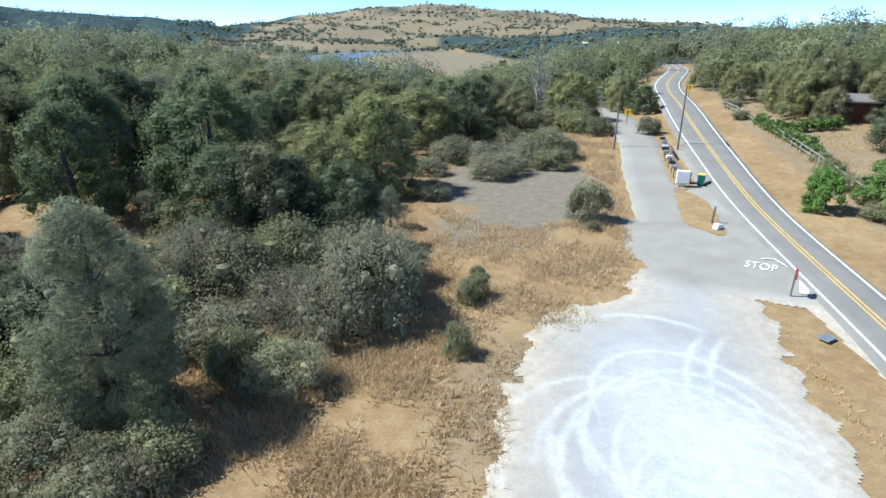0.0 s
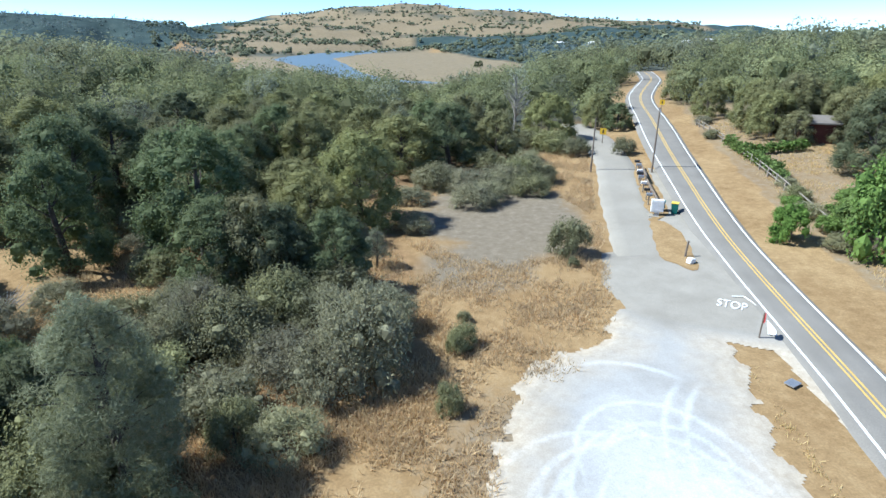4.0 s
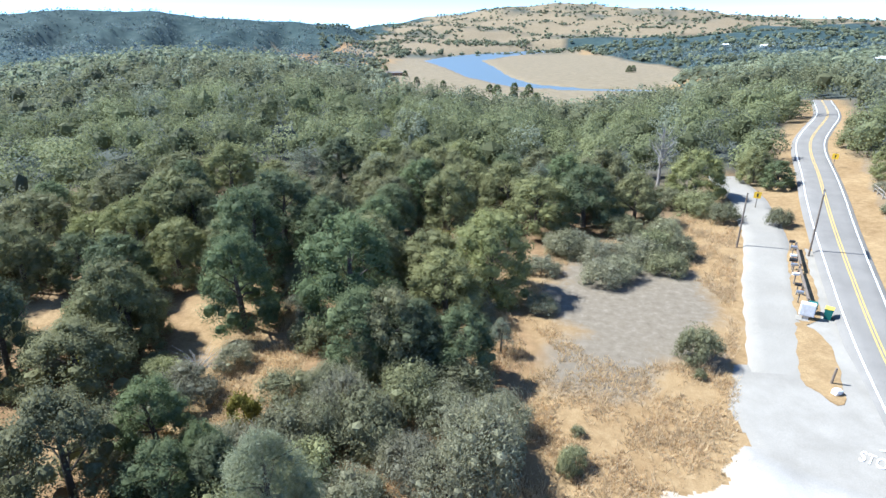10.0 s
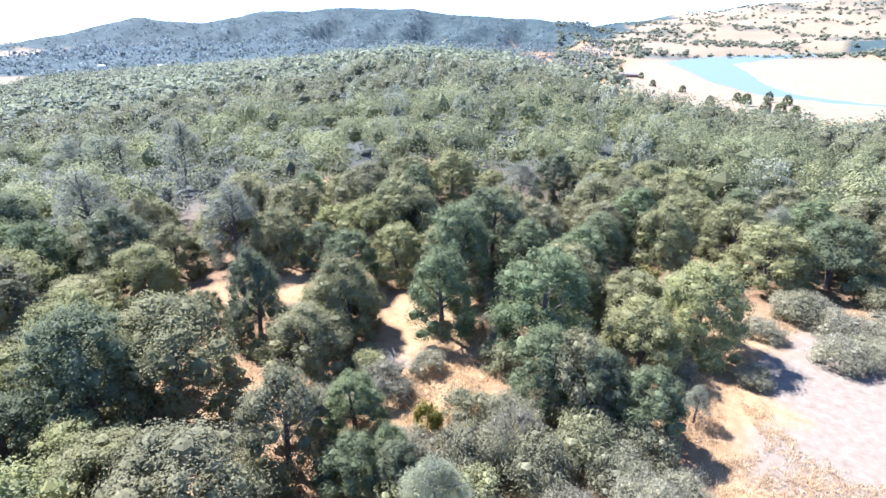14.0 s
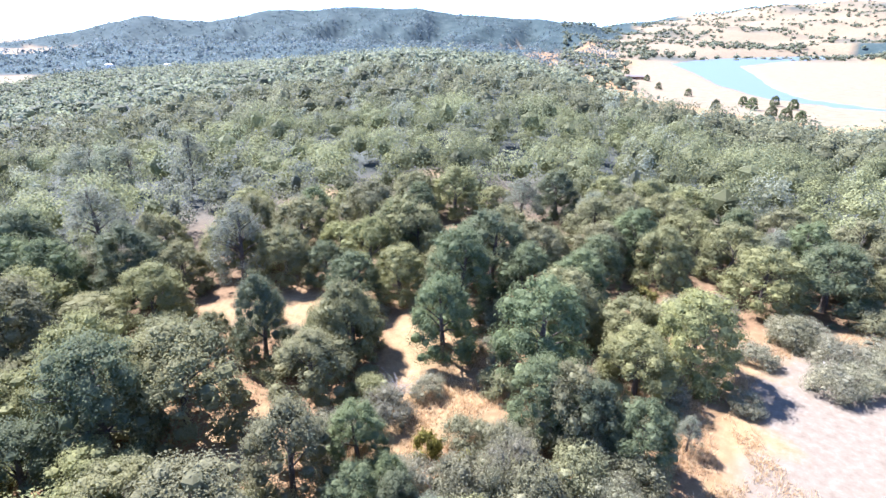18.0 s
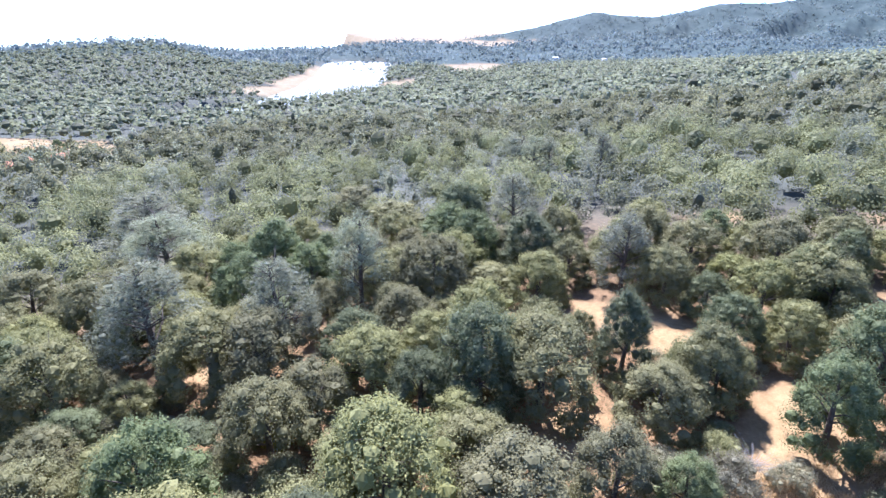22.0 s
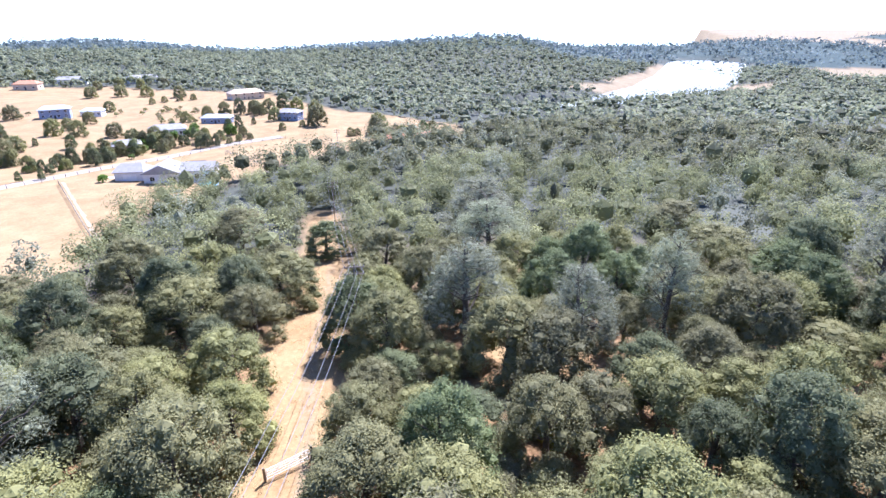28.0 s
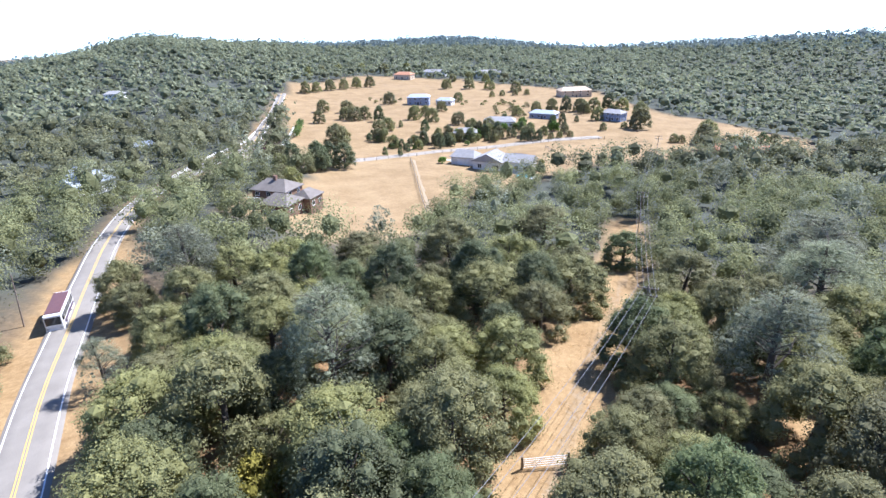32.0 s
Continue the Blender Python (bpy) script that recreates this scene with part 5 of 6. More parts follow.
part("garage_door", boxed(-15.5, -1.08, 0, -11.5, -0.96, 2.3), WHITE_PAINT, w)
# grey house beyond the bend
g = house_root("grey_house", -15, -178, facing(-15, -178) + 30, "white house with a pale blue-grey metal roof")
block(g, -6, -4, 5, 4, 3.2, 2.0, STUCCO, BLUE_ROOF, 0, False, (3, 1, 2, 1))
block(g, 1, 4, 8, 12, 3.4, 1.8, STUCCO, BLUE_ROOF, 0, True, (0, 2, 1, 1))
SMALL = [
    (-41, -229, "wooded_house", STUCCO, BLUE_ROOF, 11, 7, 3.2, "pale house with a blue-grey roof among oaks"),
    (-57, -372, "wooded_house", STUCCO, GREY_ROOF, 11, 8, 5.6, "white two-storey house among oaks"),
    (-212, -290, "blue_house", BLUE_WALL, BLUE_ROOF, 16, 9, 5.4, "blue-grey two-storey farmhouse in dry fields"),
    (-228, -283, "blue_house", STUCCO, BLUE_ROOF, 12, 8, 3.2, "white house with a blue-grey roof"),
    (-235, -206, "barn", BLUE_WALL, BLUE_ROOF, 17, 8, 3.4, "long barn with a pale metal roof"),
    (-197, -202, "grey_house", STUCCO, GREY_ROOF, 18, 10, 3.4, "white house behind garden trees"),
    (-168, -195, "grey_house", TAN_WALL, GREY_ROOF, 12, 9, 3.2, "tan house behind garden trees"),
    (-322, -255, "estate", TAN_WALL, TAN_WALL, 26, 12, 5.0, "large tan villa on the rise"),
    (-250, -172, "grey_house", BLUE_WALL, GREY_ROOF, 13, 9, 4.6, "grey two-storey house beside oaks"),
    (-230, -102, "red_roofed_house", TAN_WALL, RED_ROOF, 16, 9, 3.2, "tan house with a terracotta roof"),
    (-246, -94, "red_roofed_house", TAN_WALL, RED_ROOF, 11, 7, 3.2, "tan house with a terracotta roof"),
    (-342, -438, "far_house", STUCCO, GREY_ROOF, 24, 10, 4, "pale house at the edge of the fields"),
    (-373, -395, "far_house", STUCCO, GREY_ROOF, 26, 10, 4, "pale house at the edge of the fields"),
    (-300, -430, "far_house", TAN_WALL, RED_ROOF, 16, 10, 4, "tan house at the edge of the fields"),
    (-410, 970, "lake_house", TAN_WALL, BROWN_ROOF, 30, 14, 5, "brown-roofed house on the lake shore"),
    (-380, 985, "lake_house", TAN_WALL, BROWN_ROOF, 22, 12, 5, "brown-roofed house on the lake shore"),
    (-276, 905, "lake_house", BROWN_WALL, BROWN_ROOF, 28, 9, 4, "long low brown house on the lake shore"),
    (139, 299, "far_house", STUCCO, STUCCO, 7, 5, 2.8, "white house above the trees"),
    (149, 297, "far_house", STUCCO, STUCCO, 5, 4, 2.8, "white house above the trees"),
    (390, 1606, "far_house", STUCCO, STUCCO, 24, 14, 7, "white house on the far slope"),
    (420, 1392, "far_house", STUCCO, STUCCO, 24, 14, 7, "white house on the far slope"),
    (-936, 430, "far_house", STUCCO, STUCCO, 10, 7, 3.4, "white house on the wooded slope"),
    (-824, 461, "far_house", STUCCO, STUCCO, 8, 6, 3.4, "white house on the wooded slope"),
]
for x, y, name, wall, roof, wid, dep, high, label in SMALL:
    near = math.hypot(x, y) < 420
    lift = 5.0 if (math.hypot(x, y) > 700 and x < -700) or x == 139 or x == 149 else 0.0
    h = house_root(name, x, y, facing(x, y) + (x * 7 % 50) - 25, label)
    block(h, -wid / 2, -dep / 2, wid / 2, dep / 2, high + lift, dep * 0.22, wall, roof, dep * 0.35, False, (4, 2, 2, 2) if near else (3, 1, 0, 1), base=-3)
    part("door", boxed(-0.5, -dep / 2 - 0.07, lift, 0.5, -dep / 2 + 0.03, lift + 2.1), DARK, h)
    if near:
        h.scale = (0.85, 0.85, 0.85)

# red shed under the oaks
s = house_root("shed", 48.6, 67.2, facing(48, 66) + 15, "rusty red board shed under the oaks", "shed")
block(s, -1.8, -1.6, 1.8, 1.8, 2.2, 0.7, RUST, BROWN_ROOF, 0, False, (0, 0, 0, 0))
part("door", boxed(-1.3, -1.66, 0, -0.5, -1.56, 1.9), DARK, s)


def hedge(name, a, b2, wide, high, leaf, label, category="hedge", n=900, size=0.16):
    rng = np.random.default_rng(int(abs(a[0] * 10)))
    s = rng.uniform(0, 1, n)
    x = a[0] + (b2[0] - a[0]) * s + rng.normal(0, wide * 0.35, n)
    y = a[1] + (b2[1] - a[1]) * s + rng.normal(0, wide * 0.35, n)
    lump = 0.75 + 0.25 * np.sin(s * 40) * np.cos(s * 17)
    z = ground_z(x, y) + rng.uniform(0.05, 1, n) ** 0.6 * high * lump
    o = rng.normal(0, 1, (n, 3))
    o[:, 2] = abs(o[:, 2])
    o /= np.linalg.norm(o, axis=1)[:, None]
    root = empty(name, *a, gz(*a), 0, label, category)
    ob = raw("foliage", cards(np.stack([x, y, z], -1) - [a[0], a[1], gz(*a)], o, size, rng, 0.4, 1.2), quad_faces(n), leaf, root)
    return root


hedge("vine_row", (38.9, 69), (36.6, 53.5), 0.9, 1.7, LEAF_LIME, "bright green trained vine row on the bank", "vine row", 2600, 0.17)
hedge("vine_row", (38.6, 63.5), (45, 63), 0.8, 1.5, LEAF_LIME, "bright green trained vine row on the bank", "vine row", 1400, 0.17)
hedge("plum_hedge", (-70, -196), (-102, -247), 2.2, 3.6, LEAF_PLUM, "dark purple plum hedge along the road", "hedge", 2600, 0.45)
hedge("hedge", (-103, -236), (-118, -262), 1.8, 3.8, LEAF_LIME, "tall green hedge beside the wall", "hedge", 1300, 0.45)


def long_wall(name, line, high, thick, material, label, category, lift=0.0):
    c = smooth_line(line, 4)
    root = empty(name, *c[0], gz(*c[0]), 0, label, category)
    for (ax, ay), (bx, by) in zip(c[:-1], c[1:]):
        L = math.hypot(bx - ax, by - ay)
        ob = part("panel", boxed(0, -thick / 2, -0.5, L + 0.02, thick / 2, high), material, root)
        za, zb = gz(ax, ay), gz(bx, by)
        ob.location = (ax - c[0][0], ay - c[0][1], za - gz(*c[0]))
        ob.rotation_euler = (0, -math.atan2(zb - za, L), math.atan2(by - ay, bx - ax))
    return root


long_wall("garden_wall", [(-86, -214), (-97, -232), (-110, -253)], 1.5, 0.3, STUCCO, "white wall along the road", "wall")
long_wall("roadside_wall", [(-36, -176), (-52, -198), (-70, -224), (-92, -256)], 0.9, 0.3, STUCCO, "low pale wall along the road", "wall")


def post_fence(line, gap, high, label, rails=2):
    c = smooth_line(line, gap)
    root = empty("fence", *c[0], gz(*c[0]), 0, label, "fence")
    o = Vector((c[0][0], c[0][1], gz(*c[0])))
    tops = [Vector((x, y, gz(x, y))) - o for x, y in c]
    me = boxed(-0.07, -0.07, -0.3, 0.07, 0.07, high, bevel=0.01)
    first = part("post", me, PALE_WOOD, root)
    first.location = tops[0]
    for p in tops[1:]:
        ob = new("post", first.data)
        ob.parent, ob.location = root, p
    for k in range(rails):
        z = high * (0.9 - 0.45 * k)
        part("rail", tube_into(bmesh.new(), [p + Vector((0, 0, z)) for p in tops], [0.05] * len(tops), 5), PALE_WOOD, root)


post_fence([(-115, -165), (-96, -135), (-77, -105)], 3.0, 1.2, "weathered post and rail fence across the field")
post_fence([(-177, -154), (-164, -134), (-153, -116)], 3.0, 1.2, "weathered post and rail fence across the field")
post_fence([(-90, -174), (-115, -172), (-150, -172), (-187, -161), (-211, -149)], 4.0, 1.3, "long rail fence beside the drive")
post_fence([(42, 84), (38.4, 66), (35.2, 51), (33, 41)], 2.5, 1.0, "wire fence on leaning posts above the bank")
tagged(strip("drive", DRIVE, 0, 2.4, 0.08, LANE, thick=0.2, uneven=0.1), "pale drive along the field", "road", kind="structure")
tagged(strip("footpath", [(-117, -166), (-98, -136), (-79, -106)], 0, 0.4, 0.05, DIRT, uneven=0.12), "worn dirt track along the fence", "path", kind="structure")

# ---- trees standing in the fields ----
for key, x, y, sc, tall in (
    ("oak", -113, -212, 1.45, 1.0), ("oak", -128, -262, 1.2, 1.0), ("oak", -137, -220, 1.5, 0.9), ("oak", -146, -226, 1.3, 0.9), ("oak", -178, -233, 1.5, 0.9),
    ("oak", -185, -220, 1.4, 0.9), ("dark", -165, -188, 0.9, 1.1), ("dark", -143, -183, 0.9, 1.2), ("dark", -150, -186, 0.7, 1.3), ("dark", -126, -183, 0.6, 1.0),
    ("oak", -184, -196, 1.3, 1.0), ("oak", -176, -200, 1.2, 1.1), ("dark", -213, -181, 0.8, 1.3), ("dark", -219, -180, 0.8, 1.4), ("oak", -262, -164, 1.7, 1.1),
    ("oak", -245, -178, 1.3, 1.0), ("oak", -262, -200, 1.3, 1.0), ("oak", -270, -207, 1.2, 1.0), ("oak", -240, -118, 1.6, 1.1), ("oak", -256, -88, 1.3, 0.9),
    ("dark", -88, -166, 1.6, 0.9), ("dark", -82, -173, 1.5, 0.9), ("dark", -79, -165, 1.4, 0.8), ("oak", -70, -176, 1.3, 1.0), ("oak", -66, -168, 1.2, 0.9),
    ("dark", -76, -200, 0.55, 1.5), ("dark", -92, -221, 0.55, 1.5), ("dark", -118, -176, 0.4, 1.5), ("dark", -113, -179, 0.4, 1.5), ("oak", -208, -262, 1.2, 1.0),
    ("oak", -200, -305, 1.6, 0.9), ("oak", -243, -288, 1.3, 0.9), ("oak", -160, -290, 1.5, 0.9), ("oak", -150, -300, 1.5, 0.9), ("oak", -290, -330, 1.6, 0.9),
    ("oak", -300, -318, 1.6, 0.9), ("oak", -310, -300, 1.6, 0.9), ("oak", -280, -345, 1.6, 0.9), ("oak", -230, -222, 1.1, 1.0), ("oak", -206, -168, 0.8, 1.1),
    ("oak", -196, -172, 0.8, 1.1), ("oak", -190, -178, 0.9, 1.0), ("lime", -122, -155, 0.6, 1.0), ("lime", -127, -152, 0.6, 1.0), ("dark", -131, -154, 0.4, 1.8),
    ("oak", -54, -142, 1.2, 0.9), ("oak", -61, -148, 1.2, 0.9), ("oak", -225, -160, 0.7, 1.0), ("oak", -236, -156, 0.6, 1.0), ("dark", -335, -262, 0.9, 1.0),
    ("lime", -140, -131, 0.35, 1.0), ("oak", -147, -130, 0.5, 1.0),
):
    put(key, x, y, sc * 0.8, tall, group="field trees")
for key, x, y, sc, tall in (
    ("oak", -107, -206, 1.86, 1.0),
    ("oak", -180, -384, 1.50, 1.0),
    ("oak", -190, -386, 1.38, 1.0),
    ("oak", -203, -389, 1.55, 1.0),
    ("oak", -215, -390, 1.43, 1.0),
    ("oak", -229, -395, 1.61, 1.0),
    ("oak", -243, -398, 1.64, 1.0),
    ("oak", -146, -267, 1.27, 1.0),
    ("oak", -148, -261, 1.44, 1.0),
    ("oak", -155, -262, 1.37, 1.0),
    ("dark", -157, -251, 1.14, 1.2),
    ("oak", -175, -244, 1.44, 1.0),
    ("oak", -189, -253, 1.11, 1.0),
    ("dark", -128, -193, 0.52, 1.2),
    ("dark", -130, -192, 0.52, 1.2),
    ("dark", -134, -192, 0.52, 1.2),
    ("dark", -138, -192, 0.61, 1.2),
    ("dark", -143, -192, 0.54, 1.2),
    ("dark", -148, -192, 0.62, 1.2),
    ("dark", -71, -168, 1.17, 1.2),
    ("oak", -73, -164, 1.15, 1.0),
    ("dark", -79, -167, 1.06, 1.2),
    ("oak", -61, -155, 0.96, 1.0),
    ("dark", -87, -174, 1.06, 1.2),
    ("oak", -231, -482, 1.54, 1.0),
    ("oak", -256, -505, 1.63, 1.0),
    ("oak", -278, -512, 1.68, 1.0),
    ("oak", -304, -511, 1.72, 1.0),
    ("oak", -319, -492, 1.88, 1.0),
    ("oak", -346, -491, 1.73, 1.0),
    ("oak", -355, -474, 1.90, 1.0),
    ("oak", -163, -202, 0.92, 1.0),
    ("lime", -165, -196, 1.07, 1.0),
    ("oak", -169, -192, 0.98, 1.0),
    ("dark", -176, -190, 0.83, 1.2),
    ("dark", -182, -188, 0.92, 1.2),
    ("dark", -182, -171, 0.72, 1.2),
    ("dark", -184, -169, 0.80, 1.2),
    ("dark", -187, -167, 0.72, 1.2),
    ("oak", -193, -165, 0.57, 1.0),
    ("oak", -198, -164, 0.58, 1.0),
    ("oak", -203, -162, 0.58, 1.0),
    ("oak", -251, -226, 1.19, 1.0),
    ("oak", -259, -221, 1.42, 1.0),
    ("dark", -262, -213, 1.30, 1.2),
    ("oak", -267, -207, 1.41, 1.0),
    ("oak", -271, -200, 1.51, 1.0),
    ("dark", -282, -198, 1.44, 1.2),
    ("oak", -287, -192, 1.55, 1.0),
    ("oak", -242, -151, 1.90, 1.0),
    ("oak", -247, -120, 1.90, 1.0),
    ("oak", -231, -127, 0.76, 1.0),
    ("oak", -234, -125, 0.68, 1.0),
    ("oak", -249, -112, 0.96, 1.0),
    ("oak", -249, -108, 1.04, 1.0),
    ("oak", -249, -103, 1.12, 1.0),
    ("dark", -253, -99, 1.13, 1.2),
    ("oak", -261, -97, 1.34, 1.0),
    ("oak", -321, -387, 1.29, 1.0),
    ("oak", -337, -383, 1.47, 1.0),
    ("oak", -343, -368, 1.45, 1.0),
    ("oak", -360, -361, 1.31, 1.0),
    ("oak", -277, -291, 0.77, 1.0),
    ("oak", -288, -292, 0.79, 1.0),
    ("oak", -298, -289, 0.80, 1.0),
    ("oak", -305, -284, 0.80, 1.0),
):
    put(key, x, y, sc * 0.8, tall, group="field trees")
orchard = [(-200 - 7 * a + 4 * b2, -330 + 9 * a + 14 * b2) for a in range(9) for b2 in range(2)] + [(-222 - 6 * a, -232 - 5 * a + 10 * b2) for a in range(8) for b2 in range(3)]
for k, (x, y) in enumerate(orchard):
    put("orchard", x + (k * 37 % 5) - 2, y + (k * 53 % 5) - 2, 1.0, 0.9, group="orchard trees")

for x, y, sc in ((45.2, 70.5, 0.9), (45.8, 66.4, 0.6), (51.5, 65.0, 0.7), (52.5, 66.5, 1.0), (55, 60, 0.9), (52, 56, 0.9), (49.5, 72.5, 1.1), (53.5, 72, 1.0), (46.5, 75, 1.0)):
    put("oak", x, y, sc, 1.0, group="oak wood")
garden = np.random.default_rng(61)
for k in range(70):
    s = garden.uniform(0, 1)
    x, y = -118 - 105 * s + garden.normal(0, 6), -186 + 14 * s - abs(garden.normal(0, 16))
    key = ("oak", "dark", "oak", "lime")[k % 4]
    put(key, float(x), float(y), float(garden.uniform(0.3, 0.75)), float(garden.uniform(0.9, 1.4)), group="garden trees")
for key, x, y, sc in (("shrub", 31.6, 37.5, 1.2), ("lime", 32.6, 41.0, 0.35), ("sage", 33.4, 44.5, 1.2), ("shrub", 34.6, 48.5, 1.1), ("lime", 33.0, 46.5, 0.3), ("sage", 36.0, 52.0, 0.9), ("shrub", 39.5, 74.0, 1.0), ("sage", 43.0, 84.0, 1.2), ("lime", 34.8, 39.6, 0.8), ("lime", 36.4, 42.6, 0.7)):
    put(key, x, y, sc, 0.8, group="bank shrubs")


# ---- trail, gate, poles, wires and the coach ----
gate = empty("farm_gate", -29.1, -25.4, gz(-29.1, -25.4), 147, "white tubular steel farm gate across the trail", "gate")
for s in (-2.1, 2.1):
    part("post", boxed(s - 0.09, -0.09, -0.4, s + 0.09, 0.09, 1.5, bevel=0.02), WOOD_POLE, gate)
leaf_ob = part("leaf", tube_into(bmesh.new(), [(-1.95, 0, 0.2), (-1.95, 0, 1.2), (1.95, 0, 1.2), (1.95, 0, 0.2)], [0.04] * 4, 6), WHITE_PAINT, gate)
for z in (0.25, 0.5, 0.75, 0.98):
    part("bar", tube_into(bmesh.new(), [(-1.95, 0, z), (1.95, 0, z)], [0.028, 0.028], 6), WHITE_PAINT, leaf_ob)

POLES = [(12.0, 2.0, 12.5), (-52.5, -31.0, 11.0), (-108, -66, 10.0), (-185, -108, 10.0)]
HEAD = 28
for x, y, high in POLES[1:]:
    utility_pole(x, y, HEAD + 90, high, 0.5, "wooden utility pole with two crossarms beside the trail", 2)
arm = Vector((math.cos(radians(HEAD + 90)), math.sin(radians(HEAD + 90)), 0))
for (ax, ay, ah), (bx, by, bh) in (((-5.0, -14.0, 12.5), POLES[1]), (POLES[1], POLES[2]), (POLES[2], POLES[3])):
    for q, dz in ((-1.1, 0.0), (-0.4, 0.0), (0.4, -0.9), (1.1, -0.9)):
        a = Vector((ax, ay, gz(ax, ay) + ah - 0.2 + dz)) + arm * q
        c = Vector((bx, by, gz(bx, by) + bh - 0.2 + dz)) + arm * q
        wire(a, c, 1.2, 0.02)

for x, y, high in ((9.5, -64.5, 8.0), (5.2, -93, 8.0)):
    utility_pole(x, y, 15, high, -4, "bare leaning wooden pole beside the road", 0)

COACH_ROOF = grained("maroon_roof_paint", (0.09, 0.045, 0.045), (0.15, 0.075, 0.07), 1.5, 0.4, 12, 0.03)
COACH_DARK = grained("dark_purple_livery", (0.02, 0.015, 0.06), (0.05, 0.03, 0.10), 1.5, 0.35, 12, 0.02)
TYRE = grained("black_rubber", (0.012, 0.012, 0.012), (0.03, 0.03, 0.03), 4, 0.85, 20, 0.1)


def coach(x, y, rz):
    root = empty("coach", x, y, gz(x, y) + 0.22, rz, "white and dark purple coach with a maroon roof on the road", "bus")
    L, W, H = 8.4, 2.2, 2.9
    bm = boxed(-W / 2, -L / 2, 0.35, W / 2, L / 2, H - 0.12, bevel=0.16)
    part("body", bm, WHITE_PAINT, root)
    part("roof", boxed(-W / 2 + 0.12, -L / 2 + 0.7, H - 0.13, W / 2 - 0.12, L / 2 - 0.5, H, bevel=0.05), COACH_ROOF, root)
    part("windscreen", boxed(-W / 2 + 0.15, -L / 2 - 0.025, 1.35, W / 2 - 0.15, -L / 2 + 0.08, 2.5, bevel=0.02), PANE, root)
    part("bumper", boxed(-W / 2, -L / 2 - 0.08, 0.3, W / 2, -L / 2 + 0.1, 0.7, bevel=0.04), WHITE_PAINT, root)
    for s in (-1, 1):
        part("stripe", boxed(s * W / 2 - 0.012, -L / 2 + 1.2, 0.8, s * W / 2 + 0.012, L / 2 - 0.3, 1.35), COACH_DARK, root, "dark purple side stripe")
        for k in range(6):
            y0 = -L / 2 + 0.4 + k * 1.3
            part("side_window", boxed(s * W / 2 - 0.02, y0, 1.5, s * W / 2 + 0.015, y0 + 1.2, 2.45), PANE, root)
        part("headlight", boxed(s * 0.85 - 0.2, -L / 2 - 0.09, 0.75, s * 0.85 + 0.2, -L / 2 + 0.02, 0.95, bevel=0.02), METAL, root)
        part("mirror", boxed(s * (W / 2 + 0.2) - 0.1, -L / 2 - 0.1, 2.0, s * (W / 2 + 0.2) + 0.1, -L / 2 + 0.02, 2.5, bevel=0.03), DARK, root)
        for wy in (-L / 2 + 2.2, L / 2 - 2.8):
            bm = bmesh.new()
            bmesh.ops.create_cone(bm, cap_ends=True, segments=18, radius1=0.5, radius2=0.5, depth=0.3, matrix=Matrix.Translation((s * (W / 2 - 0.14), wy, 0.4)) @ Matrix.Rotation(math.pi / 2, 4, "Y"))
            tyre = part("wheel", bm, TYRE, root)
            bm = bmesh.new()
            bmesh.ops.create_cone(bm, cap_ends=True, segments=14, radius1=0.28, radius2=0.24, depth=0.06, matrix=Matrix.Translation((s * (W / 2 + 0.02), wy, 0.4)) @ Matrix.Rotation(s * math.pi / 2, 4, "Y"))
            part("rim", bm, METAL, tyre)


coach(0.7, -91.2, 165)


# trees near enough to tell apart
for yaw0, yaw1, gap, small, large, seed in ((-42, 52, 5.2, 0.8, 1.35, 11), (52, 196, 5.2, 0.95, 1.55, 14)):
    for x, y in scatter(5200, yaw0, yaw1, 14, 86, gap, seed, 0.72 if yaw0 < 50 else 0.56):
        u = plant_rng.uniform()
        key = "oak" if u < 0.55 else "dark" if u < (0.86 if yaw0 < 50 else 0.84) else "pine" if u < (0.91 if yaw0 < 50 else 0.87) else "shrub"
        key = "dark" if key == "pine" and math.hypot(x, y) < 48 else key
        put(key, x, y, float(plant_rng.uniform(small, large)) * (1.4 if key == "shrub" else 1), float(plant_rng.uniform(0.8, 1.05)), group="oak wood")


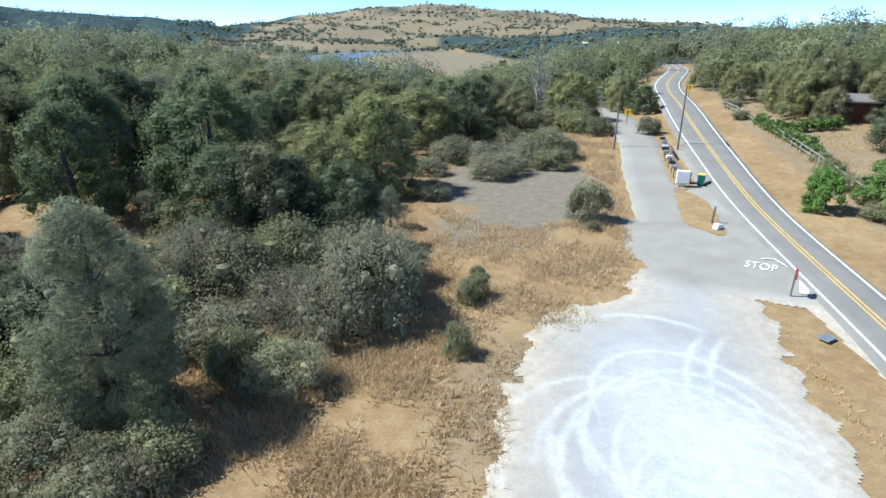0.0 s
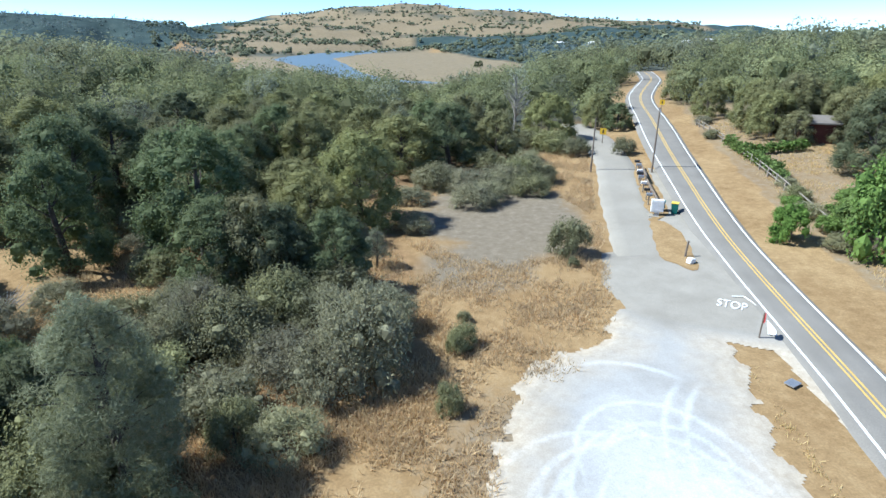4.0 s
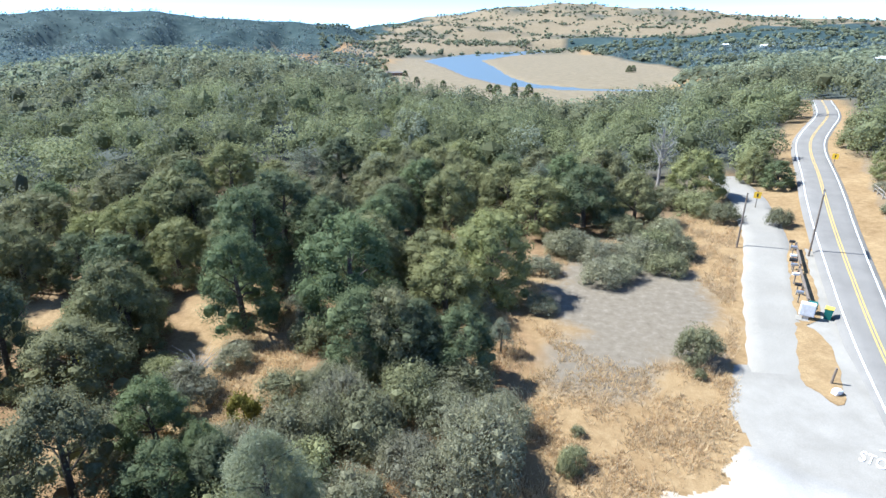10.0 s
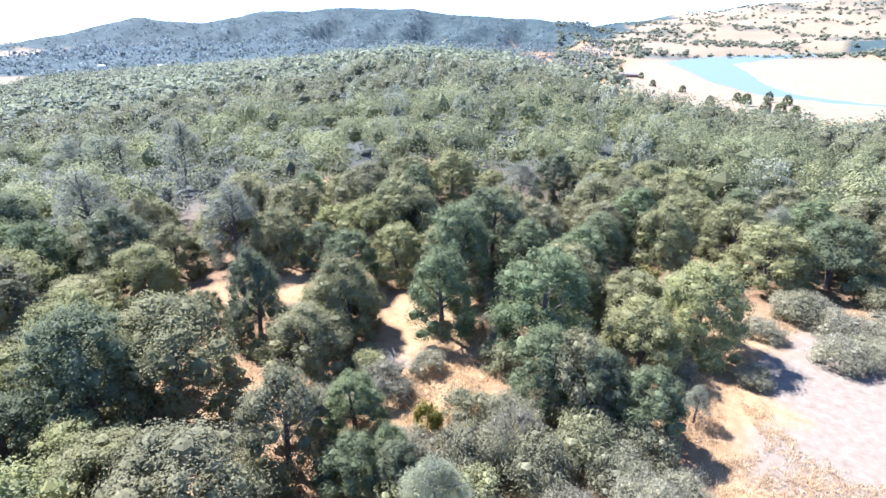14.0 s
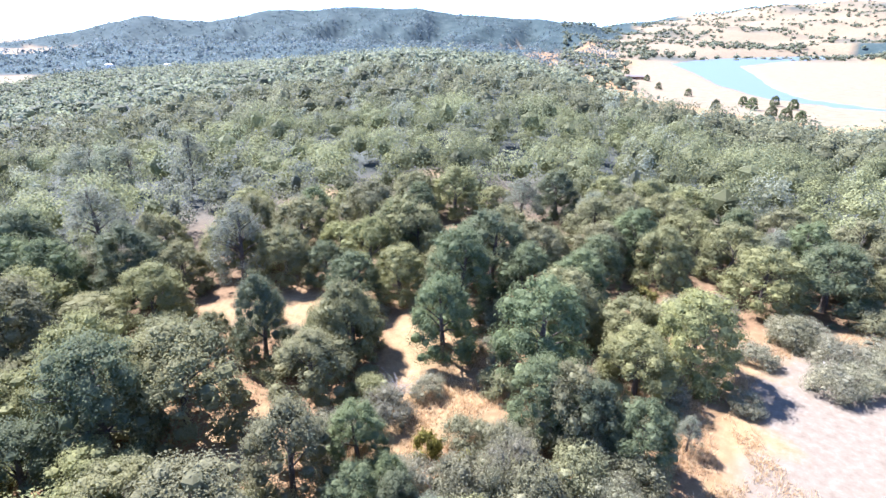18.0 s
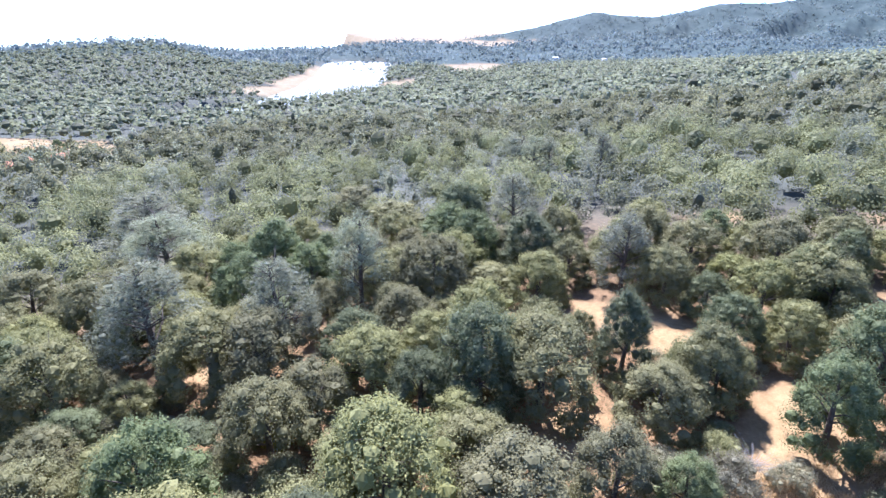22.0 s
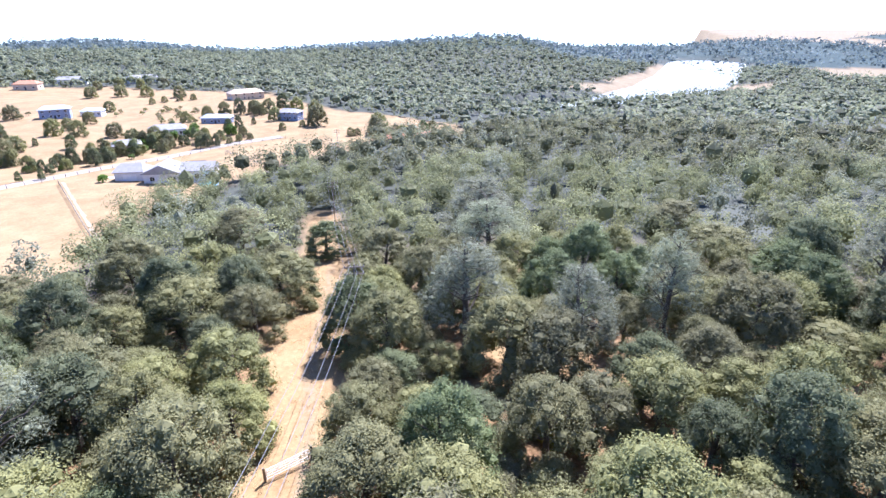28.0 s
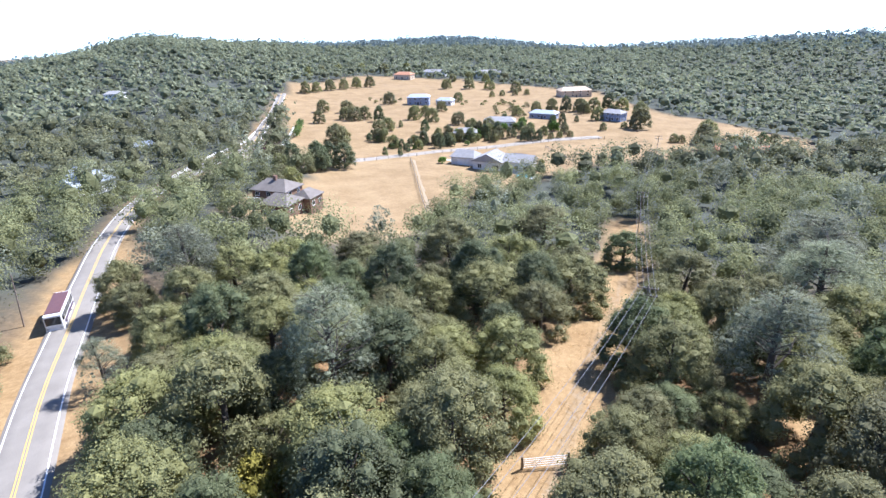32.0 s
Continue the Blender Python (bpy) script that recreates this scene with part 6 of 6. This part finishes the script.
def far_wood(name, places, leaf, clumps, per, size, wide, tall, label, seed, lump=0.5, core=0.62, ball=(ICO_V, ICO_F), flat=0.35):
    """Trees too far to tell apart, one mesh: each a rounded, uneven crown of leafy clumps."""
    rng = np.random.default_rng(seed)
    P = np.array(places)
    n = len(P)
    d = rng.normal(0, 1, (n, clumps, 3))
    d /= np.linalg.norm(d, axis=2)[:, :, None]
    d[:, :, 2] = d[:, :, 2] * 0.8 + 0.15
    sc = rng.uniform(0.6, 1.5, (n, 1)) ** 0.9
    high = tall * sc * rng.uniform(0.85, 1.15, (n, 1))
    base = ground_z(P[:, 0], P[:, 1])[:, None]
    q = rng.uniform(0.45, 0.85, (n, clumps))
    c = np.empty((n, clumps, 3))
    c[:, :, 0] = P[:, None, 0] + d[:, :, 0] * wide * sc * q
    c[:, :, 1] = P[:, None, 1] + d[:, :, 1] * wide * sc * q
    c[:, :, 2] = base + high * (0.42 + 0.46 * d[:, :, 2] * (0.35 + 0.65 * q))
    r = (wide * lump * sc * rng.uniform(0.7, 1.25, (n, clumps))).ravel()
    c = c.reshape(-1, 3)
    m = len(c)
    e = rng.normal(0, 1, (m, per, 3))
    e /= np.linalg.norm(e, axis=2)[:, :, None]
    e = e + 0.55 * d.reshape(-1, 1, 3)
    e /= np.linalg.norm(e, axis=2)[:, :, None]
    spray = c[:, None] + e * (r[:, None] * rng.uniform(0.6, 1.2, (m, per)))[:, :, None] * [1, 1, 0.9]
    v = cards(spray.reshape(-1, 3), (e + 0.5 * d.reshape(-1, 1, 3)).reshape(-1, 3), size, rng, flat, 1.4)
    f = quad_faces(m * per).tolist()
    if core:
        bv, bf = ball
        mid = np.concatenate([P, base + high * 0.44], axis=1)
        half = np.concatenate([wide * sc, wide * sc, high * 0.5], axis=1) * core
        balls = mid[:, None] + bv[None] * half[:, None] * rng.uniform(0.8, 1.15, (n, len(bv), 1))
        f += (bf[None] + len(v) + len(bv) * np.arange(n)[:, None, None]).reshape(-1, 3).tolist()
        v = np.concatenate([v, balls.reshape(-1, 3)])
    ob = raw(name, v, f, leaf)
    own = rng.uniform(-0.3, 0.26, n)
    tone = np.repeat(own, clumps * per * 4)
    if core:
        # cores toned darker than their leaves: shade inside the crown painted in
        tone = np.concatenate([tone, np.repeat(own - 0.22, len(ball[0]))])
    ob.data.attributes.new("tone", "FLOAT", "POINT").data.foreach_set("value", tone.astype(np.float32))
    return tagged(ob, label, "woodland", kind="stuff")


# undergrowth
for x, y in scatter(900, 8, 150, 13, 55, 2.3, 15, 0.42)[:230]:
    u = plant_rng.uniform()
    put("sage" if u < 0.45 else "shrub" if u < 0.92 else "yellow", x, y, float(plant_rng.uniform(0.8, 1.6)), float(plant_rng.uniform(0.8, 1.2)), group="undergrowth")
for x, y, sc in ((-72, 610, 1.7), (-50, 560, 1.6), (-40, 640, 1.5), (-58, 660, 1.5), (-84, 640, 1.4), (-36, 520, 1.6), (-25, 505, 1.5), (-95, 560, 1.4), (-250, 880, 1.4), (-320, 1000, 1.4), (100, 1000, 1.6), (108, 1012, 1.6), (-150, 700, 1.3), (-200, 760, 1.3), (-290, 860, 1.3)):
    put("dark", x, y, sc, 0.9, "dark oak on the golden lake shore", group="shore oaks")
for v in KINDS.values():
    for ob in v:
        if ob.name in used:
            for o in (*ob.children_recursive, ob):
                bpy.data.objects.remove(o)

mid = scatter(36000, -45, 198, 84, 300, 6.9, 12, 0.6)
close = [p for p in mid if math.hypot(*p) < 175]
far = [p for p in mid if math.hypot(*p) >= 175]
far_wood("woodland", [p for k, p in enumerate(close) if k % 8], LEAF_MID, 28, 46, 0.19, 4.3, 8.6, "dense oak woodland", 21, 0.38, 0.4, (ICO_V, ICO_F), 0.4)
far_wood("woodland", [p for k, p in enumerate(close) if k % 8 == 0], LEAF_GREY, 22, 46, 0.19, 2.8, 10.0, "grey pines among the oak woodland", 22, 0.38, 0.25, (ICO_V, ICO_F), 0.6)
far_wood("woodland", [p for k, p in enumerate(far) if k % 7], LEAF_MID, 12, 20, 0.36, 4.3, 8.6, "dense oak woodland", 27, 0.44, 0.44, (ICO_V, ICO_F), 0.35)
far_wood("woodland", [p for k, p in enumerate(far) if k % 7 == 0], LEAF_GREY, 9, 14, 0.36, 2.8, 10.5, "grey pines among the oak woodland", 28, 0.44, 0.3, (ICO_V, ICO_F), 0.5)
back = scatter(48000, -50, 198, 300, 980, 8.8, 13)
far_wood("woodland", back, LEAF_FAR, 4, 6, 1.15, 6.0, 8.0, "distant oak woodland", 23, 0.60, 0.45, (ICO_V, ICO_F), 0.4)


# oaks dotted over the far golden hills, and scrub on the mountains
def far_scatter(count, yaw0, yaw1, r0, r1, seed, keep):
    rng = np.random.default_rng(seed)
    yaw, r = np.radians(rng.uniform(yaw0, yaw1, count)), rng.uniform(r0, r1, count)
    x, y = -r * np.sin(yaw), r * np.cos(yaw)
    ok = keep(x, y) & (dry_land(x, y) > -37)
    return np.stack([x[ok], y[ok]], -1)


dots = far_scatter(7000, -26, 24, 700, 4300, 31, lambda x, y: ripple(x, y, 130.0, 8) + 0.5 * ripple(x, y, 47.0, 9) > -0.15)
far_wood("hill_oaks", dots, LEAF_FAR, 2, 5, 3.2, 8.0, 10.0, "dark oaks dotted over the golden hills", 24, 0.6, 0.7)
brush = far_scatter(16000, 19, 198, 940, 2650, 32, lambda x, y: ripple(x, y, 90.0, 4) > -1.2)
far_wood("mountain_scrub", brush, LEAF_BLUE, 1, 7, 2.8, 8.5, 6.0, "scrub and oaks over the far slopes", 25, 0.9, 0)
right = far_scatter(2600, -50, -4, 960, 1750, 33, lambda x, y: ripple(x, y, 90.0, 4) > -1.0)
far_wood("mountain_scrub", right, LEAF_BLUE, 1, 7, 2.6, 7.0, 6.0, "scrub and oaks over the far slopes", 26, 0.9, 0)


# ---- dry grass ----
STRAW = leafy("dry_straw", (0.52, 0.38, 0.19), (0.74, 0.575, 0.33), 0.5)


def grass(name, ring, count, high, seed, label):
    rng = np.random.default_rng(seed)
    xs, ys = [q[0] for q in ring], [q[1] for q in ring]
    x, y = rng.uniform(min(xs), max(xs), count), rng.uniform(min(ys), max(ys), count)
    ok = in_poly(x, y, ring) & (ripple(x, y, 1.7, 2) + rng.normal(0, 0.5, count) > -0.1) & (line_away(x, y, SIDE)[0] > 3.0) & (line_away(x, y, ROAD)[0] > 4.2)
    ok &= np.hypot((x - 7) / 9, (y - 49) / 12) > 0.9
    x, y = np.repeat(x[ok], 4) + rng.normal(0, 0.12, 4 * ok.sum()), np.repeat(y[ok], 4) + rng.normal(0, 0.12, 4 * ok.sum())
    n = len(x)
    h = high * rng.uniform(0.5, 1.3, n)
    a = rng.uniform(0, 2 * math.pi, n)
    z = ground_z(x, y)
    wv = 0.014 + 0.02 * rng.uniform(0, 1, n)
    v = np.stack([np.stack([x - wv * np.cos(a), y - wv * np.sin(a), z], -1), np.stack([x + wv * np.cos(a), y + wv * np.sin(a), z], -1), np.stack([x + rng.normal(0, 0.55, n) * h, y + rng.normal(0, 0.55, n) * h, z + h], -1)], 1)
    ob = raw(name, v.reshape(-1, 3), np.arange(3 * n).reshape(n, 3), STRAW)
    tagged(ob, label, "grass", kind="stuff")


grass("dry_grass", CLEARING, 70000, 0.34, 41, "tufts of tall dry straw-coloured grass")
grass("dry_grass", [(-24, 12), (-24, 45), (-4, 45), (1, 30), (0, 12)], 34000, 0.34, 42, "tufts of dry grass between shrubs")
grass("dry_grass", [(27, 20), (33, 45), (44, 90), (60, 80), (45, 45), (34, 20)], 20000, 0.3, 43, "dry grass on the road bank")
grass("dry_grass", [(-20, -18), (-28, -30), (-60, -48), (-72, -52), (-68, -43), (-50, -34), (-30, -22)], 6000, 0.22, 44, "dry grass along the trail")
grass("dry_grass", [(14.4, 14), (15.2, 20), (16.4, 24.5), (17.4, 24), (17.2, 18), (16, 10)], 1200, 0.18, 45, "short dry grass on the verge")
grass("dry_grass", [(18, 38), (18.6, 36), (19.6, 36.5), (20.6, 41), (20.6, 46.4)], 700, 0.18, 46, "short dry grass on the island")
